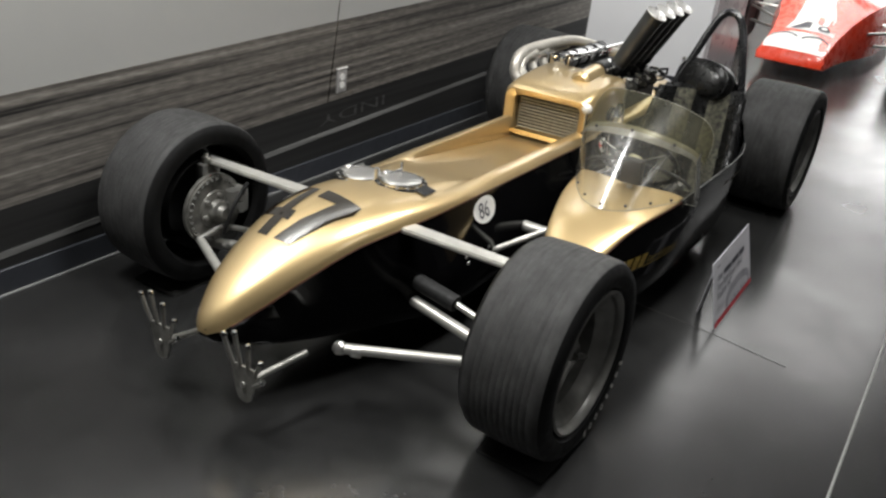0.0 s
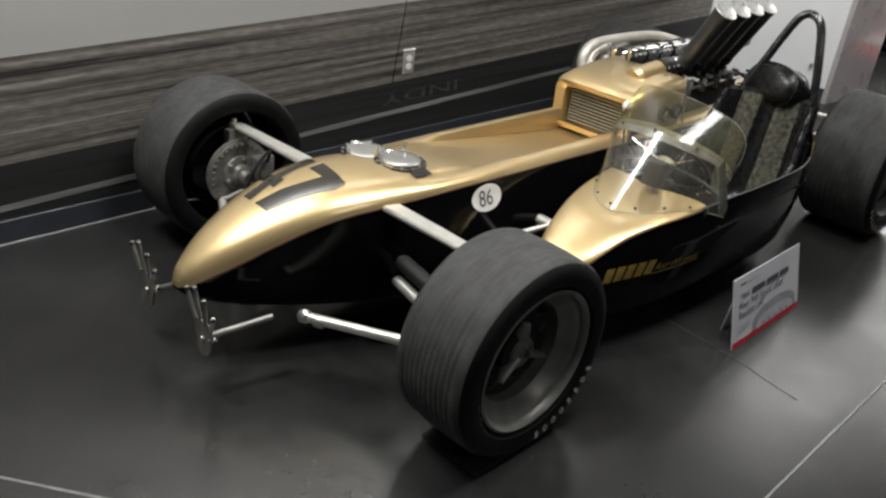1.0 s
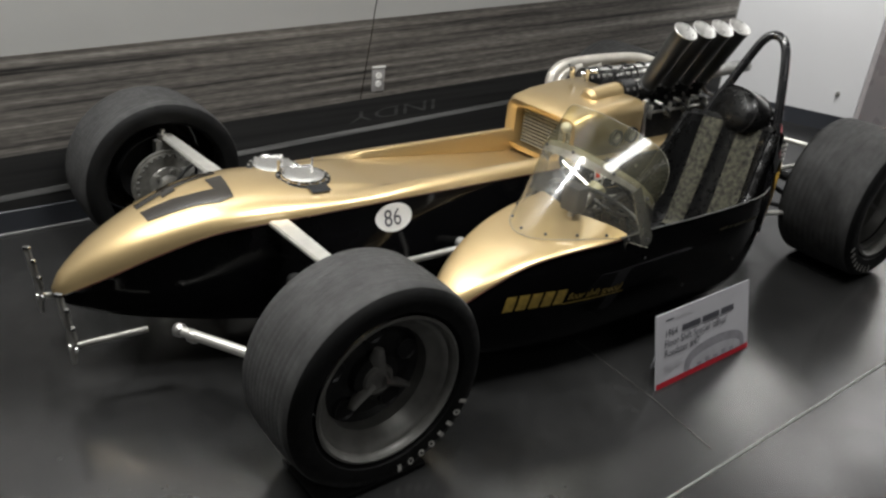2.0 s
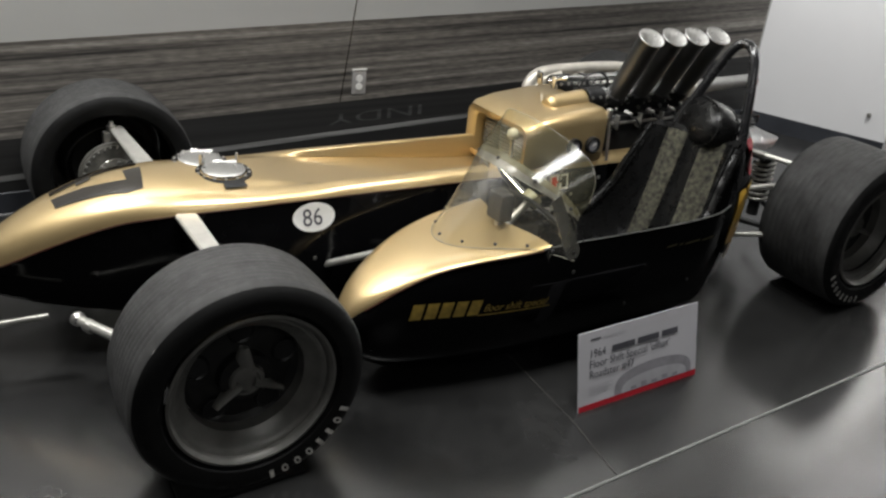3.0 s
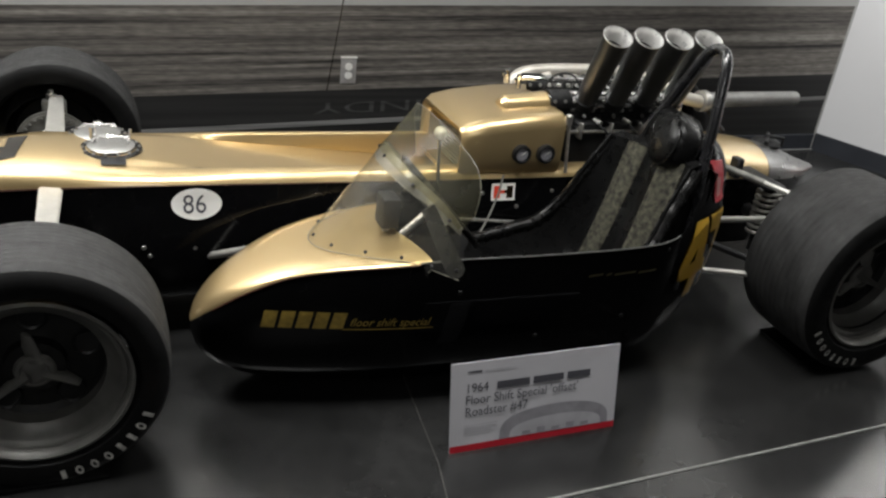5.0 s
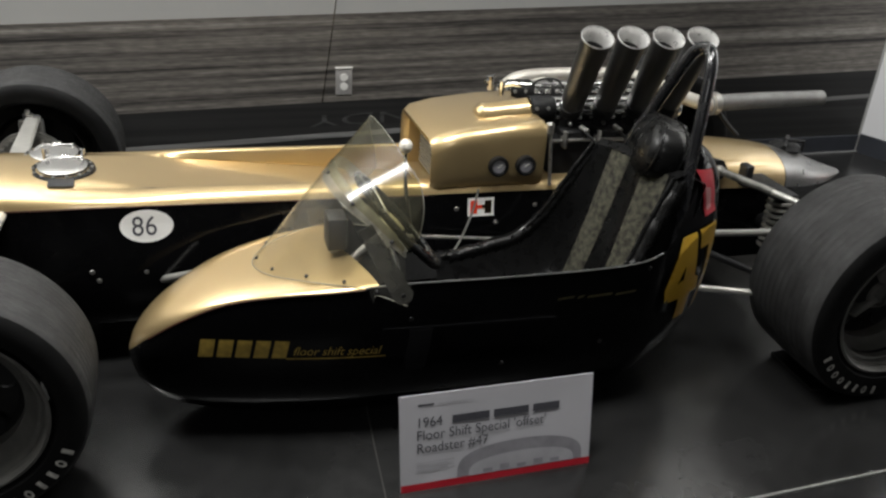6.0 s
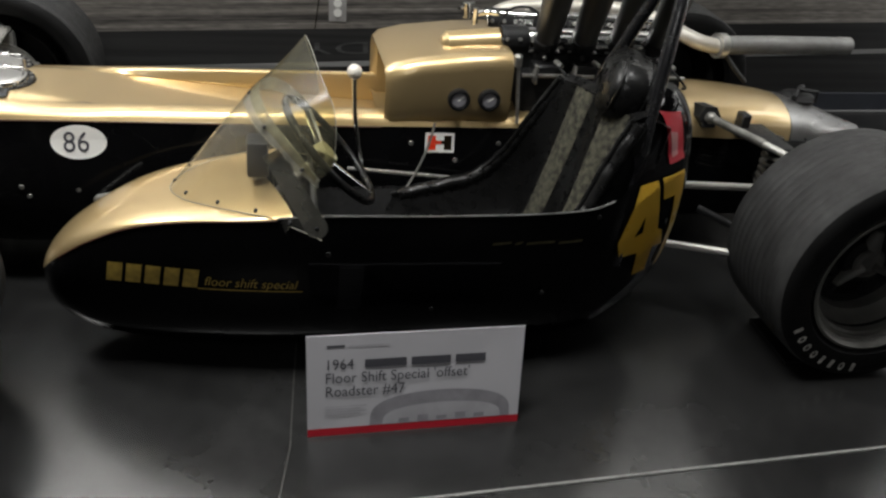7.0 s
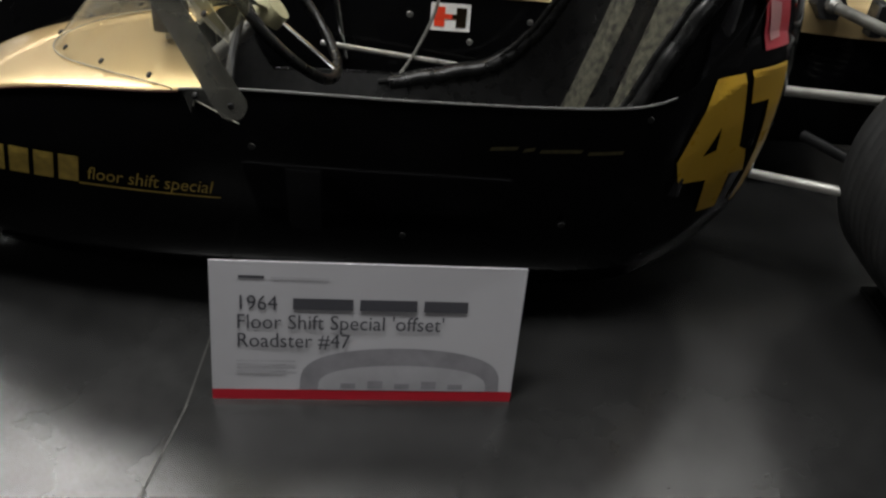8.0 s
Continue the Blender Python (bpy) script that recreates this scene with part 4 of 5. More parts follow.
# front suspension, both sides
for s in (-1, 1):
    def side(d, z, x):
        return (x, 0.79 + s * d, z)
    own = loft([[side(0.15, 0.458, -0.005), side(0.15, 0.458, 0.056), side(0.15, 0.475, 0.056), side(0.15, 0.475, -0.005)],
                [side(0.66, 0.460, -0.004), side(0.66, 0.460, 0.042), side(0.66, 0.474, 0.042), side(0.66, 0.474, -0.004)]])
    bmesh.ops.bevel(own, geom=own.edges[:], offset=0.004, segments=2, affect="EDGES")
    arm = part("upper_arm", own, ARM, car, "flat plated upper suspension arm")
    part("ball_joint", lathe([(0, -0.03), (0.016, -0.028), (0.018, 0.01), (0.009, 0.014), (0.009, 0.026), (0, 0.028)], side(0.645, 0.47, 0.003), (0, 0, 1), 14), STEEL, arm)
    own = tube([side(0.13, 0.230, 0.06), side(0.64, 0.160, 0.01)], 0.0185, 12)
    part("lower_arm", own, ARM, car, "plated tubular lower suspension arm")
    own = tube([side(0.20, 0.200, -0.285), side(0.63, 0.212, -0.060)], 0.0150, 12)
    arm = part("tie_rod", own, ARM, car, "plated tie rod with ball ends")
    own = lathe([(0, -0.022), (0.016, -0.014), (0.022, 0), (0.016, 0.014), (0, 0.022)], side(0.195, 0.201, -0.288), (0, s, -0.1), 14)
    own = lathe([(0.017, 0), (0.019, 0.003), (0.019, 0.025), (0.016, 0.03)], side(0.225, 0.198, -0.272), (0.5, s, -0.1), 12, own)
    part("ball_end", own, STEEL, arm, "bright ball end")
    part("damper", tube([side(0.10, 0.30, 0.07), side(0.36, 0.262, 0.055)], 0.026, 14), MAT, car, "black inboard damper")
    part("damper_rod", tube([side(0.36, 0.262, 0.055), side(0.44, 0.246, 0.050), side(0.62, 0.225, 0.03)], 0.010, 10), STEEL, car, "bright damper rod")
    part("upright", box(-0.03, 0.05, 0.79 + s * 0.625, 0.79 + s * 0.665, 0.16, 0.46, 0.01), ALLOY, car, "cast front upright")
    own = lathe([(0.050, 0.004), (0.118, 0.004), (0.118, 0.010), (0.126, 0.010), (0.126, 0.024), (0.118, 0.026), (0.050, 0.026)], side(0.600, 0.30, 0.0), (0, s, 0), 60)
    disc = part("brake_disc", own, FORK, car, "dusty alloy brake disc")
    for k in range(30):
        a = k * math.pi / 15
        part("disc_tooth", lathe([(0, -0.004), (0.0055, -0.003), (0.006, 0.010)], side(0.600, 0.30 + 0.108 * math.sin(a), 0.108 * math.cos(a)), (0, s, 0), 6), ALLOY, disc)
    own = lathe([(0.0, -0.052), (0.018, -0.050), (0.024, -0.030), (0.036, -0.024), (0.040, -0.006), (0.066, 0.000), (0.070, 0.006)], side(0.600, 0.30, 0.0), (0, s, 0), 24)
    hub = part("hub", own, FORK, disc, "cast hub")
    for k in range(6):
        a = k * math.pi / 3 + 0.3
        part("bolt", lathe([(0, -0.014), (0.008, -0.012), (0.009, 0.004)], side(0.598, 0.30 + 0.054 * math.sin(a), 0.054 * math.cos(a)), (0, s, 0), 8), STEEL, disc)
    own = box(0.045, 0.125, 0.79 + s * 0.600 - 0.034, 0.79 + s * 0.600 + 0.034, 0.27, 0.36, 0.012)
    own = lathe([(0, -0.012), (0.020, -0.010), (0.022, 0.01)], side(0.570, 0.335, 0.085), (0, s, 0), 14, own)
    own = lathe([(0, -0.012), (0.020, -0.010), (0.022, 0.01)], side(0.570, 0.295, 0.085), (0, s, 0), 14, own)
    part("caliper", own, ALLOY, disc, "cast brake caliper")
    part("brake_hose", tube(spline([side(0.565, 0.34, 0.09), side(0.52, 0.40, 0.07), side(0.50, 0.36, 0.0), side(0.53, 0.25, -0.03), side(0.56, 0.22, 0.0)]), 0.006, 8), MAT, disc, "thin black brake hose")
    part("steering_arm", tube([side(0.575, 0.245, 0.0), side(0.585, 0.225, -0.055), side(0.60, 0.213, -0.085)], 0.011, 10), ALLOY, disc, "cast steering arm")

# nose brackets: flat pads with four rods each
for xx, yy, yb in ((-0.548, 0.703, 0.690), (-0.546, 1.028, 0.915)):
    inner = (-0.353, 0.660, 0.190) if yy < 0.8 else (-0.500, yb, 0.228)
    bar = part("nose_bracket", tube(spline([inner, (xx + 0.035, yy * 0.8 + inner[1] * 0.2, 0.172), (xx + 0.004, yy, 0.166)]), 0.0095, 10), FORK, car, "metal bracket with an open four-rod end")
    rings = []
    for h, wd in ((0.112, 0.010), (0.120, 0.022), (0.150, 0.032), (0.185, 0.040), (0.215, 0.046), (0.221, 0.044)):
        rings.append([(xx - 0.003, yy - wd, h), (xx + 0.003, yy - wd, h), (xx + 0.003, yy + wd, h), (xx - 0.003, yy + wd, h)])
    part("pad", loft(rings), FORK, bar, "flat grey rounded pad")
    part("pad_bolt", lathe([(0, 0.006), (0.008, 0.005), (0.009, 0)], (xx - 0.004, yy, 0.166), (-1, 0, 0), 10), STEEL, bar)
    for d, foot_h, h in ((-0.040, 0.212, 0.262), (-0.014, 0.216, 0.296), (0.014, 0.218, 0.318), (0.038, 0.214, 0.300)):
        tip = (xx - 0.010, yy + d * 1.7, h)
        part("rod", tube([(xx, yy + d, foot_h), (xx - 0.006, yy + d * 1.4, (h + foot_h) / 2), tip], 0.0066, 8), FORK, bar, "short grey rod")
        part("rod_tip", lathe([(0, 0.006), (0.0062, 0.005), (0.0086, 0.001), (0.0086, -0.004)], tip, (0, d * 0.3, 1), 10), CHROME, bar, "bright rod tip")
    tip = (xx - 0.006, yy - 0.072, 0.205)
    part("rod", tube([(xx, yy - 0.034, 0.172), tip], 0.0066, 8), FORK, bar, "short grey rod")
    part("rod_tip", lathe([(0, 0.006), (0.0062, 0.005), (0.0086, 0.001), (0.0086, -0.004)], tip, (0, -0.8, 0.6), 10), CHROME, bar, "bright rod tip")

# ---------------------------------------------------------------- cockpit pod
# x, centre y, half width, floor z, colour line z, half width at the line, top z
POD = table([
    (0.350, 0.262, 0.012, 0.205, 0.232, 0.010, 0.242),
    (0.365, 0.262, 0.048, 0.160, 0.258, 0.040, 0.282),
    (0.410, 0.262, 0.085, 0.115, 0.305, 0.074, 0.335),
    (0.480, 0.262, 0.115, 0.080, 0.358, 0.104, 0.380),
    (0.580, 0.262, 0.142, 0.060, 0.408, 0.132, 0.424),
    (0.700, 0.262, 0.172, 0.050, 0.436, 0.162, 0.450),
    (0.850, 0.262, 0.200, 0.045, 0.452, 0.192, 0.470),
    (1.000, 0.262, 0.216, 0.045, 0.468, 0.210, 0.496),
    (1.300, 0.262, 0.222, 0.045, 0.470, 0.220, 0.515),
    (1.600, 0.262, 0.222, 0.050, 0.478, 0.220, 0.515),
    (1.700, 0.262, 0.206, 0.058, 0.494, 0.200, 0.575),
    (1.760, 0.262, 0.180, 0.080, 0.535, 0.168, 0.650),
    (1.825, 0.262, 0.152, 0.115, 0.575, 0.130, 0.725),
    (1.882, 0.262, 0.120, 0.165, 0.585, 0.096, 0.725),
    (1.932, 0.262, 0.082, 0.230, 0.565, 0.064, 0.670),
    (1.960, 0.262, 0.046, 0.310, 0.525, 0.036, 0.590),
    (1.970, 0.262, 0.014, 0.390, 0.490, 0.012, 0.510),
])


def pod_low(x):
    yc, w, zb, zl, wl, zt = POD(x)
    h = zl - zb
    return yc, [(0, zb), (0.42 * w, zb), (0.64 * w, zb + 0.06 * h), (0.80 * w, zb + 0.20 * h), (0.915 * w, zb + 0.43 * h), (0.985 * w, zb + 0.68 * h), (w, zb + 0.86 * h), (wl, zl)]


def pod_top(x):
    yc, w, zb, zl, wl, zt = POD(x)
    return yc, [(wl, zl), (0.965 * wl, zl + 0.26 * (zt - zl)), (0.86 * wl, zl + 0.55 * (zt - zl)), (0.68 * wl, zl + 0.79 * (zt - zl)), (0.36 * wl, zl + 0.955 * (zt - zl)), (0, zt)]


def two_sided(x, yc, half):
    """Near side as given; the far side is cut down beside the seat."""
    dip = 0.14 * max(0.0, min(1, (x - 0.94) / 0.06, (1.66 - x) / 0.12))
    far = [(x, yc + d, min(z, half[-1][1] - dip)) for d, z in half[1:]]
    return [(x, yc - d, z) for d, z in half[::-1]] + far


xs = list(np.linspace(0.350, 0.50, 14)) + list(np.linspace(0.52, 1.80, 46)) + list(np.linspace(1.81, 1.970, 20))
own = loft([two_sided(x, *pod_low(x)) for x in xs], False)
pod = part("cockpit_pod", own, BLACK, car, "gloss black offset cockpit pod")
xs = list(np.linspace(0.350, 0.50, 14)) + list(np.linspace(0.52, 0.905, 18))
rings = []
for x in xs:
    yc, half = pod_top(x)
    # the rear edge sweeps back towards both sides
    sweep = max(0.0, (x - 0.78) / 0.125) * 0.065
    rings.append([(x + sweep * (d / half[0][0] - 0.45), yc - d, z) for d, z in half] + [(x + sweep * (d / half[0][0] - 0.45), yc + d, z) for d, z in half[-2::-1]])
cowl = part("pod_cowl", loft([spline(r, 3) for r in rings], False), GOLD, pod, "gold-painted pod nose cowl")
xs = np.linspace(1.748, 1.970, 28)
rings = []
for x in xs:
    yc, half = pod_top(x)
    rings.append([(x, yc - d, z) for d, z in half] + [(x, yc + d, z) for d, z in half[-2::-1]])
rear = part("pod_tail", loft([spline(r, 3) for r in rings], False), BLACK, pod, "black fairing behind the seat")
PODTREE = tree_of(pod, cowl, rear)
# rolled lip round the cockpit opening and inner liner
for s in (-1, 1):
    pts = []
    for x in np.linspace(0.905, 1.70, 40):
        yc, half = pod_low(x)
        pts.append(Vector(two_sided(x, yc, half)[0 if s < 0 else -1]) + Vector((0, 0, 0.002)))
    # the aisle-side lip is greyed to imitate a highlight along its edge
    part("cockpit_lip", tube(pts, 0.0024, 8), material("highlight_edge_metal", (0.13, 0.13, 0.125), 0.4, 0.5) if s < 0 else LEATHER, pod, "thin rolled cockpit edge")
    part("liner", loft([[p + Vector((0, -s * 0.006, 0)), Vector((p.x, p.y - s * 0.034, 0.26))] for p in pts], False), MAT, pod, "dark cockpit inside")
pts = [(x, POD(x)[0] - POD(x)[4] - 0.003, POD(x)[3] - 0.001) for x in np.linspace(0.40, 0.905, 26)]
part("pinstripe", tube(pts, 0.002, 6), bpy.data.materials["maroon_line"], pod, "thin dark red coach line")
for bx, by, bz in ((1.017, 0.041, 0.377), (1.27, 0.048, 0.214), (1.546, 0.046, 0.252), (1.66, 0.050, 0.46)):
    part("rivet", lathe([(0, 0.003), (0.0055, 0.002), (0.0065, 0)], (bx, by, bz), (0, -1, 0), 10), HUBDARK, pod)
for pts, r in (([(1.90, 0.30, 0.30), (1.97, 0.42, 0.34), (1.99, 0.60, 0.36)], 0.012), ([(0.66, 0.40, 0.30), (0.66, 0.54, 0.30)], 0.020), ([(1.70, 0.42, 0.25), (1.70, 0.54, 0.25)], 0.020), ([(0.425, 0.545, 0.268), (0.54, 0.375, 0.372)], 0.011)):
    part("outrigger", tube(pts, r, 12), ARM, pod, "tube joining pod and chassis")

# seat, turned a little towards the chassis
SEAT_MID = table([(0.0, 1.20, 0.215), (0.25, 1.42, 0.225), (0.42, 1.585, 0.255), (0.55, 1.628, 0.325), (1.0, 1.716, 0.672)])
SEAT_EDGE = table([(0.0, 1.21, 0.315), (0.25, 1.40, 0.348), (0.42, 1.50, 0.375), (0.62, 1.575, 0.450), (0.80, 1.625, 0.548), (1.0, 1.694, 0.672)])


def seat_point(u, v, lift=0.0):
    """u across from -1 to 1, v up the seat from 0 (front of the cushion) to 1 (top of the back)."""
    mid, edge = SEAT_MID(v), SEAT_EDGE(v)
    k = max(0.0, (abs(u) - 0.62) / 0.38) ** 1.6
    x, z = mid + (edge - mid) * k
    w = 0.185 - 0.035 * max(0, v - 0.5) / 0.5
    y = 0.285 + u * w
    n = Vector((-0.9, 0, 0.43)) if v > 0.45 else Vector((-0.15, 0, 1)).normalized()
    return Vector((x - 0.30 * (y - 0.285) * min(1, v / 0.3), y, z)) + n * (lift + 0.010 * math.sin(math.pi * min(1, abs(u) / 0.62)))


STEPS = np.linspace(0, 1, 40)
own = loft([[seat_point(u, v) for u in np.linspace(-1, 1, 33)] for v in STEPS], False)
for u in (-1, 1):
    own = loft([[seat_point(u, v), seat_point(u, v) + Vector((0.03, u * 0.012, -0.004)), seat_point(u, v) + Vector((0.06, u * 0.010, -0.10))] for v in STEPS], False, False, own)
own = loft([[seat_point(u, 1), seat_point(u, 1) + Vector((0.03, 0, 0.012)), seat_point(u, 1) + Vector((0.10, 0, -0.02)), seat_point(u, 0.6) + Vector((0.16, 0, 0))] for u in np.linspace(-1, 1, 33)], False, False, own)
seat = part("seat", own, LEATHER, car, "black vinyl racing seat with brocade stripes")
for foot_in, foot_out, top_in, top_out in ((-0.22, -0.74, -0.22, -0.74), (0.17, 0.50, 0.15, 0.68)):
    rows = []
    for v in np.linspace(0.40, 0.995, 30):
        k = (v - 0.40) / 0.595
        u0, u1 = foot_in + (top_in - foot_in) * k, foot_out + (top_out - foot_out) * k
        rows.append([seat_point(u0 + (u1 - u0) * q, v, 0.001 if q in (0, 1) else 0.006) for q in np.linspace(0, 1, 9)])
    own = loft(rows if foot_in > 0 else [r[::-1] for r in rows], False)
    part("seat_stripe", own, FABRIC, seat, "olive brocade fabric stripe")
for u, k0 in ((-1.0, 0.0), (1.0, 1.7)):
    line = [seat_point(u, v, 0.0) + Vector((0.016 + 0.0012 * math.sin(v * 61 + k0), u * (0.006 + 0.001 * math.sin(v * 97 + k0)), -0.004 + 0.001 * math.sin(v * 43 + k0))) for v in np.linspace(0.03, 0.995, 70)]
    part("bolster", tube(line, 0.020, 12, flat=0.8), LEATHER, seat, "padded crinkled vinyl bolster")
for u in (-0.99, 0.99):
    part("piping", tube([seat_point(u, v, 0.004) for v in np.linspace(0.02, 1, 40)], 0.0065, 8), LEATHER, seat, "vinyl piping")
    part("piping", tube([seat_point(u, v, 0.0) + Vector((0.024, u * 0.010, -0.004)) for v in np.linspace(0.02, 1, 40)], 0.006, 8), LEATHER, seat, "vinyl piping")
HEAD = Matrix.Translation((1.775, 0.302, 0.700)) @ Matrix.Rotation(radians(-17), 4, "Z") @ Matrix.Rotation(radians(18), 4, "Y")
own = bmesh.new()
bmesh.ops.create_uvsphere(own, u_segments=32, v_segments=20, radius=1.0)
for v in own.verts:
    x, y, z = v.co
    z = max(z, -0.82)
    v.co = HEAD @ Vector((math.copysign(abs(x) ** 0.62, x) * 0.066, math.copysign(abs(y) ** 0.8, y) * 0.128, math.copysign(abs(z) ** 0.85, z) * 0.085))
part("headrest", own, LEATHER, seat, "rounded black vinyl headrest")
for hx in (-0.036, 0.036):
    part("piping", tube([HEAD @ Vector((hx, 0.123 * math.copysign(abs(math.cos(a)) ** 0.8, math.cos(a)), 0.082 * math.copysign(abs(math.sin(a)) ** 0.85, math.sin(a)) if math.sin(a) > -0.8 else -0.068)) for a in np.linspace(0, 2 * math.pi, 41)], 0.0035, 6), LEATHER, seat, "stitched seam")

# roll bar
pts = spline([(1.745, 0.095, 0.30), (1.765, 0.115, 0.50), (1.785, 0.145, 0.68), (1.815, 0.185, 0.85), (1.838, 0.222, 0.955), (1.850, 0.270, 0.985), (1.838, 0.310, 0.965), (1.815, 0.345, 0.885), (1.784, 0.380, 0.781), (1.752, 0.425, 0.660), (1.735, 0.455, 0.50)], 8)
part("roll_bar", tube(pts, 0.0165, 16), material("black_bar_paint", (0.012, 0.012, 0.013), 0.22, 0, 0.5), car, "gloss black roll bar hoop")

# windscreen: rolled clear sheet, swept back
def arch(half):
    """A row of points on the aisle side, carried round to the far side of the pod."""
    return half + [(x, 0.524 - y, z) for x, y, z in half[-2::-1]]


FOOT = arch([(1.001, 0.029, 0.422), (0.930, 0.056, 0.445), (0.854, 0.084, 0.459), (0.767, 0.127, 0.452), (0.690, 0.187, 0.449), (0.658, 0.262, 0.447)])
BELT = arch([(0.989, 0.033, 0.561), (0.958, 0.036, 0.592), (0.918, 0.064, 0.630), (0.881, 0.118, 0.656), (0.857, 0.190, 0.674), (0.848, 0.262, 0.681)])
TOP = [(1.022, 0.033, 0.600), (1.028, 0.030, 0.672), (1.024, 0.064, 0.722), (1.008, 0.130, 0.752), (0.998, 0.200, 0.768), (0.992, 0.264, 0.776), (0.986, 0.335, 0.780), (0.980, 0.412, 0.775), (0.992, 0.455, 0.725), (1.010, 0.482, 0.665), (1.020, 0.488, 0.600)]
foot_line, belt_line, top_line = spline(FOOT, 8), spline(BELT, 8), spline(TOP, 8)
for p in foot_line[10:-6]:
    hit = PODTREE.ray_cast(Vector((p.x, p.y, 0.9)), Vector((0, 0, -1)))[0]
    p.z = hit.z + 0.003 if hit else p.z


def screen_point(a, h):
    """a: round the nose from -1 (aisle side) to 1, h: from the foot (0) to the edge (1)."""
    q = (a + 1) / 2 * (len(foot_line) - 1)
    k = min(int(q), len(foot_line) - 2)
    low, mid, high = (line[k].lerp(line[k + 1], q - k) for line in (foot_line, belt_line, top_line))
    return low.lerp(mid, h / 0.55) if h < 0.55 else mid.lerp(high, (h - 0.55) / 0.45)


ROUND = np.linspace(-1, 1, 61)
screen = part("windscreen", loft([[screen_point(a, h) for a in ROUND] for h in np.linspace(0, 0.55, 8)], False), PLEXI, car, "clear plastic wraparound windscreen")
sheet = part("upper_screen", loft([[screen_point(a, h) for a in ROUND] for h in np.linspace(0.55, 1, 7)], False), clear_sheet("yellowed_acrylic", (0.66, 0.63, 0.45), 0.040, 0.14, (0.38, 0.37, 0.27)), screen, "yellowed clear extension above the band")
sheet.visible_shadow = False
screen.visible_shadow = False
EDGE = material("pale_acrylic_edge", (0.30, 0.29, 0.24), 0.2, 0, 0, 0.05)
part("screen_edge", tube([screen_point(a, 1.0) for a in ROUND ], 0.0009, 6), EDGE, screen, "bright cut edge")
part("screen_foot", tube([screen_point(a, 0.0) for a in ROUND ], 0.0012, 6), EDGE, screen, "bright lower edge")
BANDX = np.linspace(-0.97, 0.97, 70)
b = part("screen_band", loft([[screen_point(a, h) + Vector((0.006, 0, 0)) for a in BANDX] for h in (0.50, 0.55, 0.60)], False), clear_sheet("doubled_acrylic", (0.55, 0.54, 0.47), 0.02, 0.46), screen, "riveted clear stiffening band")
b.visible_shadow = False
for h in (0.50, 0.60):
    part("band_edge", tube([screen_point(a, h) + Vector((0.004, 0, 0)) for a in BANDX], 0.0008, 6), EDGE, screen, "pale band edge")
for a in (-0.80, -0.40, 0.0, 0.40, 0.80):
    part("rivet", lathe([(0, 0.005), (0.005, 0.003), (0.0055, 0)], screen_point(a, 0.55), (-0.6, a * 0.5, 0.5), 8), DARK, screen)
for a in np.linspace(-0.80, 0.80, 9):
    part("rivet", lathe([(0, 0.005), (0.005, 0.003), (0.0055, 0)], screen_point(a, 0.035), (-0.5, a * 0.6, 0.6), 8), DARK, screen)
# smoked rear end of the sheet, rounded off at its foot
up, across = Vector((-0.098, 0.0, 0.182)), Vector((0.0215, 0.0, 0.0122))
low_end = Vector((0.990, 0.0325, 0.452))
outline = [low_end + across * math.cos(a) - up.normalized() * 0.0247 * math.sin(a) for a in np.linspace(0, math.pi, 13)]
outline += [low_end + up - across * 0.75, low_end + up + across * 0.75]
own = loft([outline, [p + Vector((0, -0.003, 0)) for p in outline]])
tab = part("screen_tab", own, clear_sheet("smoked_acrylic", (0.36, 0.36, 0.34), 0.05, 0.16), screen, "smoked rounded rear end of the windscreen")
tab.visible_shadow = False
part("rivet", lathe([(0, 0.005), (0.005, 0.003), (0.0055, 0)], low_end + Vector((0, -0.004, 0.0)), (0, -1, 0), 8), DARK, screen)
# cockpit fittings
own = box(0.838, 0.888, 0.203, 0.275, 0.492, 0.580, 0.010)
m = part("mirror_box", own, material("matte_black_box", (0.018, 0.018, 0.02), 0.5), car, "small black box behind the windscreen")
part("mirror_stalk", tube([(0.862, 0.240, 0.50), (0.862, 0.240, 0.46)], 0.012, 8), STEEL, m)
wc, wn = Vector((1.036, 0.292, 0.527)), Vector((0.74, 0, 0.67)).normalized()
u, w = Vector((0, 1, 0)), Vector((-0.67, 0, 0.74)).normalized()
sw = part("steering_wheel", tube([wc + (u * math.cos(a) + w * math.sin(a)) * 0.158 for a in np.linspace(0, 2 * math.pi, 49)], 0.0095, 10), LEATHER, car, "black-rimmed steering wheel")
for a in (0.5, 2.6, 4.71):
    part("spoke", tube([wc - wn * 0.02, wc + (u * math.cos(a) + w * math.sin(a)) * 0.152], 0.010, 8, flat=0.3), CHROME, sw, "bright spoke")
part("hub", lathe([(0, 0.012), (0.03, 0.008), (0.034, -0.02), (0, -0.025)], wc - wn * 0.01, wn, 20), material("cream_horn_cap", (0.35, 0.33, 0.2), 0.4), sw, "round hub cap")
part("column", tube([wc - wn * 0.03, wc - wn * 0.28], 0.013, 10), STEEL, sw)
part("dash_hoop", tube([(0.985, 0.262 + 0.205 * math.cos(a), 0.475 + 0.055 * math.sin(a)) for a in np.linspace(0.15, math.pi - 0.15, 25)], 0.007, 8), DARK, pod)
lever = part("gear_lever", tube(spline([(1.150, 0.530, 0.34), (1.130, 0.535, 0.45), (1.120, 0.545, 0.54), (1.117, 0.548, 0.625)]), 0.0065, 10), CHROME, car, "chrome floor shift lever")
own = bmesh.new()
bmesh.ops.create_uvsphere(own, u_segments=20, v_segments=14, radius=0.0205)
